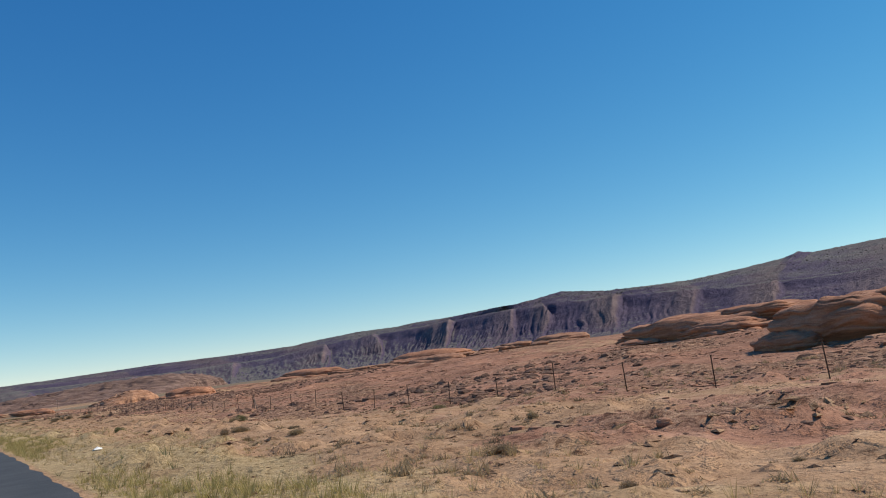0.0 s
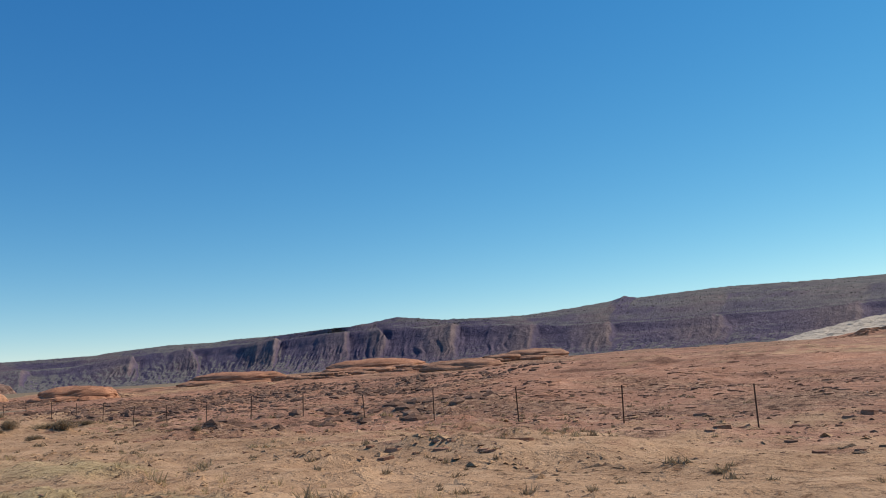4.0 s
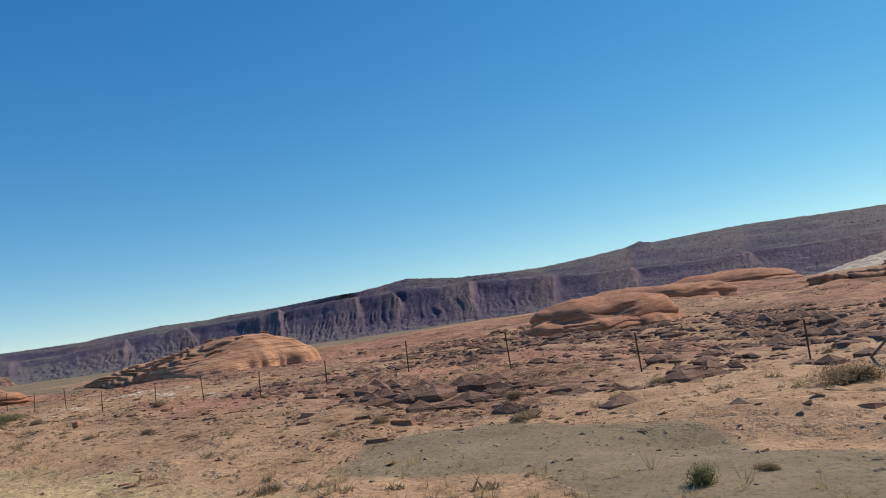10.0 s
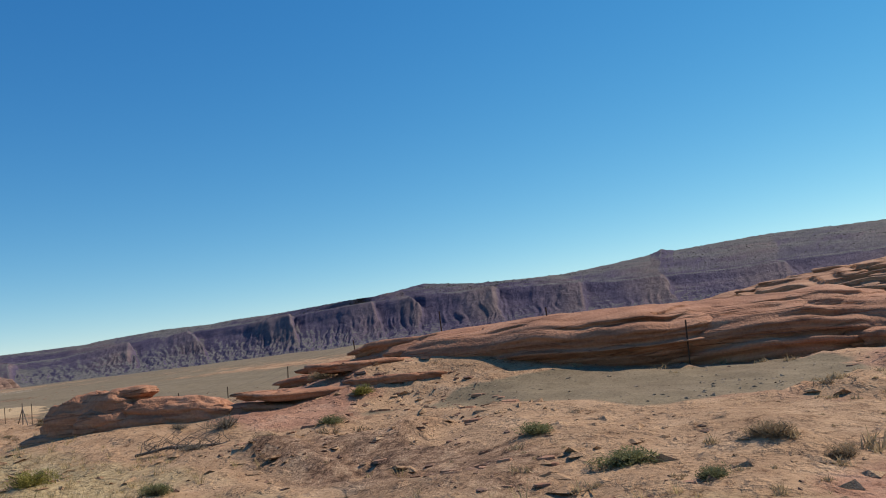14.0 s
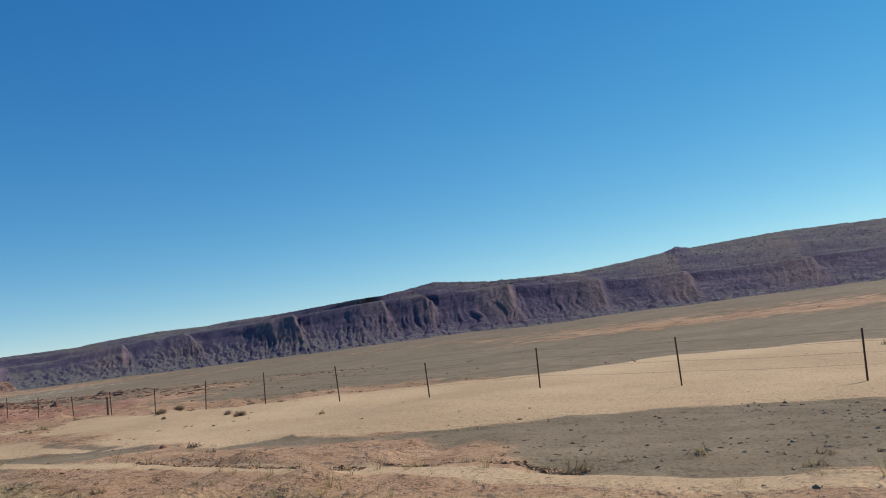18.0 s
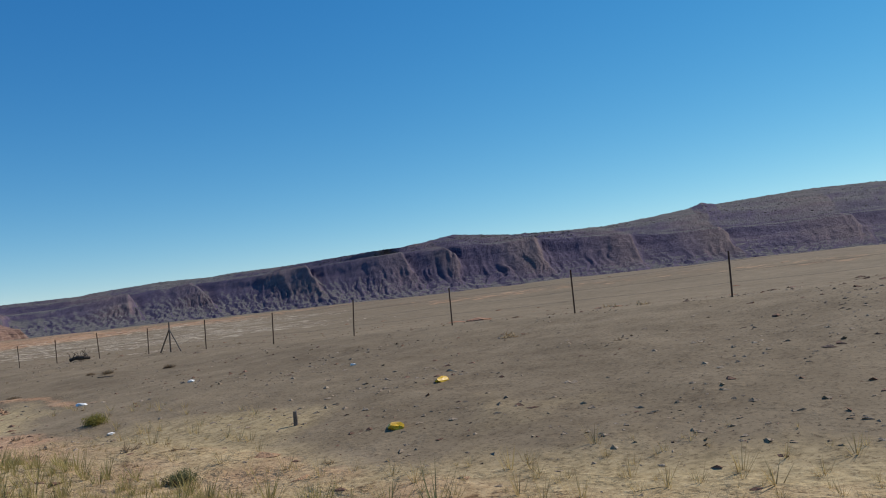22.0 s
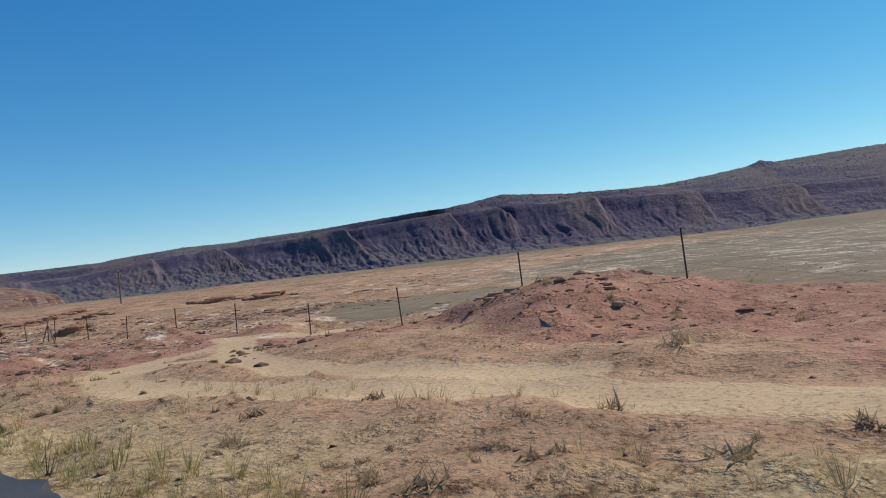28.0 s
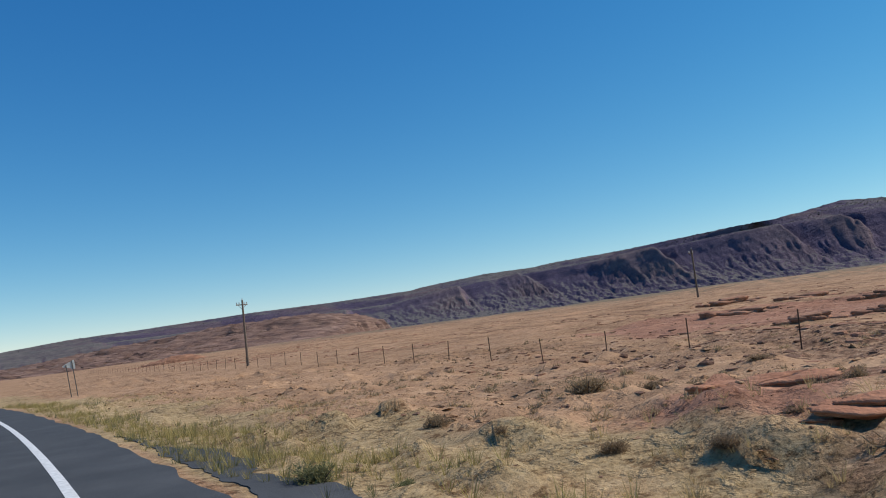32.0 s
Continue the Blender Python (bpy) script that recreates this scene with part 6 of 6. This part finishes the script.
uni = lambda a, b: (lambda rng, n: rng.uniform(a, b, n))
rub = lambda x, y: lookup(RUBBLE_MASK, x, y)
zone = lambda k: (lambda x, y: lookup(ZONES[k], x, y))
off_road = lambda x, y: (x - road_shift(y) > 3.0) * 1.0
def pebble_variants(n, seed):
    """Small angular stones of eight faces."""
    rng = np.random.RandomState(seed)
    base = np.array([(1, 0, 0), (-1, 0, 0), (0, 1, 0), (0, -1, 0), (0, 0, 1), (0, 0, -1)], float)
    F = np.array([(0, 2, 4), (2, 1, 4), (1, 3, 4), (3, 0, 4), (2, 0, 5), (1, 2, 5), (3, 1, 5), (0, 3, 5)])
    return [(base * rng.uniform(0.7, 1.2, (6, 1)) * np.array((1, 1, 0.6)) + rng.normal(size=(6, 3)) * np.array((0.3, 0.3, 0.12)), F) for _ in range(n)]


SHARDS = stone_variants(14, 1, 0.6, 3)
TILTED = plate_variants(20, 6, (6, 9), (0.30, 0.6), 0.12)
FLAKES = stone_variants(10, 1, 0.30, 4)
PEBBLES = pebble_variants(14, 5)
ledges = lambda x, y: fbm(x / 5, y / 9, 3, 43) * 3
edge_of = lambda x, y: np.exp(-((ledges(x, y) - np.round(ledges(x, y))) / 0.2) ** 2)
patchy = lambda x, y: step(-0.05, 0.22, fbm(x / 4.5, y / 6.5, 3, 3))
pile = lambda x, y: rub(x, y) * (0.14 + 0.86 * edge_of(x, y)) * (0.10 + 0.90 * patchy(x, y))

scatter("rubble_blocks", SHARDS, random_rows(120000, 1, uni(9, 62), uni(0, 740), 0.06, 0.26, pile, (0.45, 0.9), (0.4, 0.8)),
        DARK_ROCK, "broken brown rock blocks heaped over the sand", "rubble", 0.05)
scatter("rubble_plates", TILTED, bedded(random_rows(140000, 11, uni(9, 62), uni(0, 740), 0.09, 0.34, pile, (0.35, 0.8), (0.22, 0.5))),
        RED_ROCK, "tilted broken red-brown rock plates on the sand", "rubble", 0.0)
scatter("rubble_chips", PEBBLES, random_rows(210000, 12, uni(8, 62), uni(0, 740), 0.035, 0.11, lambda x, y: rub(x, y) * (0.25 + 0.75 * edge_of(x, y)) * (0.2 + 0.8 * patchy(x, y)), (0.6, 1.0), (0.5, 0.9)),
        DARK_ROCK, "small rock chips between larger rubble", "rubble", 0.0)
FIELDS = ((20.5, 224, 4.5, 6.5), (33, 222, 8, 9), (46, 232, 12, 16), (60, 246, 14, 16), (34, 240, 7, 10), (23, 119, 5, 5), (31, 117, 6, 6), (50, 150, 12, 14), (34, 150, 8, 13), (46, 172, 14, 12), (64, 178, 14, 14), (75, 152, 16, 14), (28, 64, 6, 12), (38, 52, 10, 12), (29, 39, 4, 4), (16, 262, 4, 7), (34, 455, 8, 6),
          (16, 613, 2.5, 3.5), (13, 621.5, 1.5, 2), (30, 671, 6, 6), (34, 700, 8, 10), (21, 704, 4, 6), (15.5, 441, 2.5, 3), (12.7, 638.5, 2, 2), (18, 639, 3, 3), (21.5, 607.5, 3.5, 4))
_rows = bedded(random_rows(300000, 41, uni(9, 95), uni(30, 720), 0.15, 0.80, lambda x, y: blobs(x + 2 * fbm(x / 5, y / 5, 2, 15), y, FIELDS) * np.where((y > 208) & (y < 262), 1.0, 0.75) * (0.12 + 0.88 * step(-0.15, 0.2, fbm(x / 1.8, y / 2.6, 3, 43))), (0.5, 1.0), (0.7, 1.2)), 5)
_rows[:, 2:5] *= np.where(_rows[:, 1] > 590, 0.42, 1.0)[:, None]       # finer rubble by the turnout
scatter("rock_fields", SHARDS, _rows, DARK_ROCK, "dense field of broken dark red-brown rock", "rubble", 0.1)
scatter("pale_flakes", FLAKES, random_rows(150000, 2, uni(9, 75), uni(180, 720), 0.07, 0.36, lambda x, y: 0.8 * zone("white")(x, y) * step(0.02, 0.3, fbm(x / 2.5, y / 4, 3, 14)), (0.5, 1.0), (0.35, 0.8)),
        PALE_ROCK, "pale flat rock flakes lying on the ground", "rubble", 0.1)
scatter("stones", PEBBLES, random_rows(85000, 3, lambda r, n: 3.2 + 45 * r.rand(n) ** 1.3, uni(-5, 745), 0.025, 0.12,
        lambda x, y: off_road(x, y) * np.clip(0.12 + 0.9 * step(0.0, 0.6, fbm(x / 3.5, y / 4.5, 3, 4)), 0, 1) * (1 - 0.93 * zone("sand")(x, y)) * (1 - 0.5 * zone("grey")(x, y)), (0.6, 1.0), (0.4, 0.8)),
        DARK_ROCK, "small stones strewn over the ground", "stones", 0.0)
scatter("far_rubble", SHARDS, bedded(random_rows(95000, 4, lambda r, n: 34 + 330 * r.rand(n) ** 1.9, uni(-50, 1000), 0.12, 0.85,
        lambda x, y: np.clip(-0.15 + 0.35 * (y < 320) + 0.22 * (y > 640) + 1.3 * fbm(x / 9, y / 15, 4, 9), 0, 1) * (1 - 0.97 * step(0.1, 0.4, zone("grey")(x, y))), (0.35, 0.8), (0.3, 0.6))),
        RED_ROCK, "red rock rubble scattered over the plain", "rubble", 0.1)
scatter("gravel", PEBBLES, random_rows(110000, 31, uni(8.5, 26), uni(180, 740), 0.02, 0.085,
        lambda x, y: np.clip(zone("grey")(x, y) * (0.15 + 0.9 * step(-0.1, 0.4, fbm(x / 2.6, y / 4, 3, 33))) * (1 - zone("sand")(x, y)), 0, 1), (0.6, 1.0), (0.5, 0.9)),
        GREY_SLAB, "loose brown and grey gravel on bare ground", "gravel", 0.0)


scatter("sand_clods", PEBBLES, random_rows(60000, 51, lambda r, n: 7.5 + 22 * r.rand(n), uni(-5, 745), 0.06, 0.30,
        lambda x, y: np.where((y < 345) | (y > 655), 1.0, 0.15) * step(0.0, 0.4, fbm(x / 3, y / 4, 3, 52)) * (1 - zone("grey")(x, y)) * (1 - zone("sand")(x, y)), (0.6, 1.0), (0.3, 0.7)),
        GROUND, "lumps of caked sand on the ground", "clods", 0.05)


_r = np.random.RandomState(61)
_berm = []
for _line in RUTS:
    for (_ax, _ay), (_bx, _by) in zip(_line, _line[1:]):
        _n = int(70 * math.hypot(_bx - _ax, _by - _ay))
        _t, _s = _r.rand(_n), _r.uniform(0.02, 0.06, _n)
        _berm.append(np.stack([_ax + _t * (_bx - _ax) + _r.normal(size=_n) * 0.05, _ay + _t * (_by - _ay), _s, 1.5 * _s, 1.2 * _s, 0.3 * _r.normal(size=_n)], -1))
scatter("rut_clods", PEBBLES, np.concatenate(_berm), GROUND, "caked clods along the edges of wheel ruts", "clods", 0.1)


def tuft(seed, n, wide, lean):
    rng = np.random.RandomState(seed)
    az = rng.rand(n) * 6.28
    r0 = rng.rand(n) * wide * 0.35
    b = np.stack([r0 * np.cos(az), r0 * np.sin(az), 0 * az], -1)
    ln = rng.uniform(0.5, 1.0, n)
    t = b + np.stack([lean * ln * np.cos(az), lean * ln * np.sin(az), ln], -1) + rng.normal(size=(n, 3)) * 0.08
    s = np.stack([-np.sin(az), np.cos(az), 0 * az], -1) * 0.020
    V = np.stack([b - s, b + s, t], 1).reshape(-1, 3)
    return V, np.arange(3 * n).reshape(n, 3)


TUFTS = [tuft(k, 15, 1.0, 0.6) for k in range(8)]
verge = lambda r, n: 2.3 + 7.5 * r.rand(n) ** 1.3


def on_verge(rows):
    rows[:, 0] += road_shift(rows[:, 1])
    return rows


scatter("verge_grass", TUFTS, on_verge(random_rows(34000, 6, verge, uni(-5, 745), 0.10, 0.34, lambda x, y: step(0.1, 0.9, x - road_edge(y)) * np.clip(0.4 + 0.9 * fbm(x / 2.5, y / 5, 2, 6), 0, 1), (0.8, 1.1), (0.7, 1.2))),
        STRAW, "dry straw-coloured grass tufts along the road verge", "grass", 0.02)
scatter("tall_verge_grass", TUFTS, on_verge(random_rows(40000, 16, lambda r, n: 2.5 + 3.0 * r.rand(n), uni(-5, 745), 0.14, 0.42, lambda x, y: step(0.15, 0.7, x - road_edge(y)) * step(-0.2, 0.25, fbm(x / 3, y / 9, 2, 26)), (0.8, 1.1), (0.8, 1.2))),
        YELLOW_GRASS, "tall yellow-green grass along the edge of the asphalt", "grass", 0.02)
scatter("verge_weeds", TUFTS, on_verge(random_rows(5200, 7, lambda r, n: 2.5 + 3.2 * r.rand(n), uni(-5, 745), 0.15, 0.45, lambda x, y: step(0.1, 0.6, x - road_edge(y)) * (0.25 + 0.75 * step(440, 520, y)) * np.clip(0.3 + fbm(x / 2, y / 6, 2, 8), 0, 1), (0.8, 1.1), (0.8, 1.3))),
        BRUSH["g"], "grey-green weeds along the edge of the asphalt", "weeds", 0.02)
def clump_variants(kind, n, blades):
    out = []
    for k in range(n):
        V, F = shrub_mesh(kind, 100 + k, blades)
        out.append((V, F))
    return out


open_sand = lambda x, y: (1 - 0.93 * zone("grey")(x, y)) * (1 - 0.95 * zone("sand")(x, y)) * np.where(y < 340, 1.0 + 1.0 * np.exp(-((y - 305) / 22) ** 2), np.where(y > 655, 1.5, 0.5))


def clumps(name, kind, rows, label, category):
    scatter(name, clump_variants(kind, 8, 52), rows, BRUSH[kind], label, category, 0.02)


clumps("dry_clumps", "t", random_rows(25000, 8, lambda r, n: 6.5 + 29 * r.rand(n) ** 1.2, uni(-5, 745), 0.2, 0.9,
       lambda x, y: np.clip(0.05 + 1.4 * fbm(x / 6, y / 9, 3, 10), 0, 1) * open_sand(x, y), (0.75, 1.2), (0.3, 0.55)), "small dry clumps scattered over the sand", "dry grass")
clumps("dark_clumps", "d", random_rows(15000, 9, lambda r, n: 7.5 + 32 * r.rand(n) ** 1.2, uni(-5, 745), 0.18, 0.8,
       lambda x, y: np.clip(0.05 + 1.4 * fbm(x / 7, y / 8, 3, 12), 0, 1) * open_sand(x, y), (0.75, 1.2), (0.3, 0.5)), "small dark brush clumps scattered over the sand", "brush")

_p = SCRUB[0]
_r = np.random.RandomState(13)
_s = _r.uniform(1.0, 2.8, len(_p))
scatter("mesa_scrub", PEBBLES, np.stack([_p[:, 0], _p[:, 1], _s, _s, 0.8 * _s, _r.rand(len(_p)) * 6.28], -1), MESA_SCRUB, "dark juniper scrub dotted along the mesa rim", "scrub", 0.0, False, _p[:, 2])
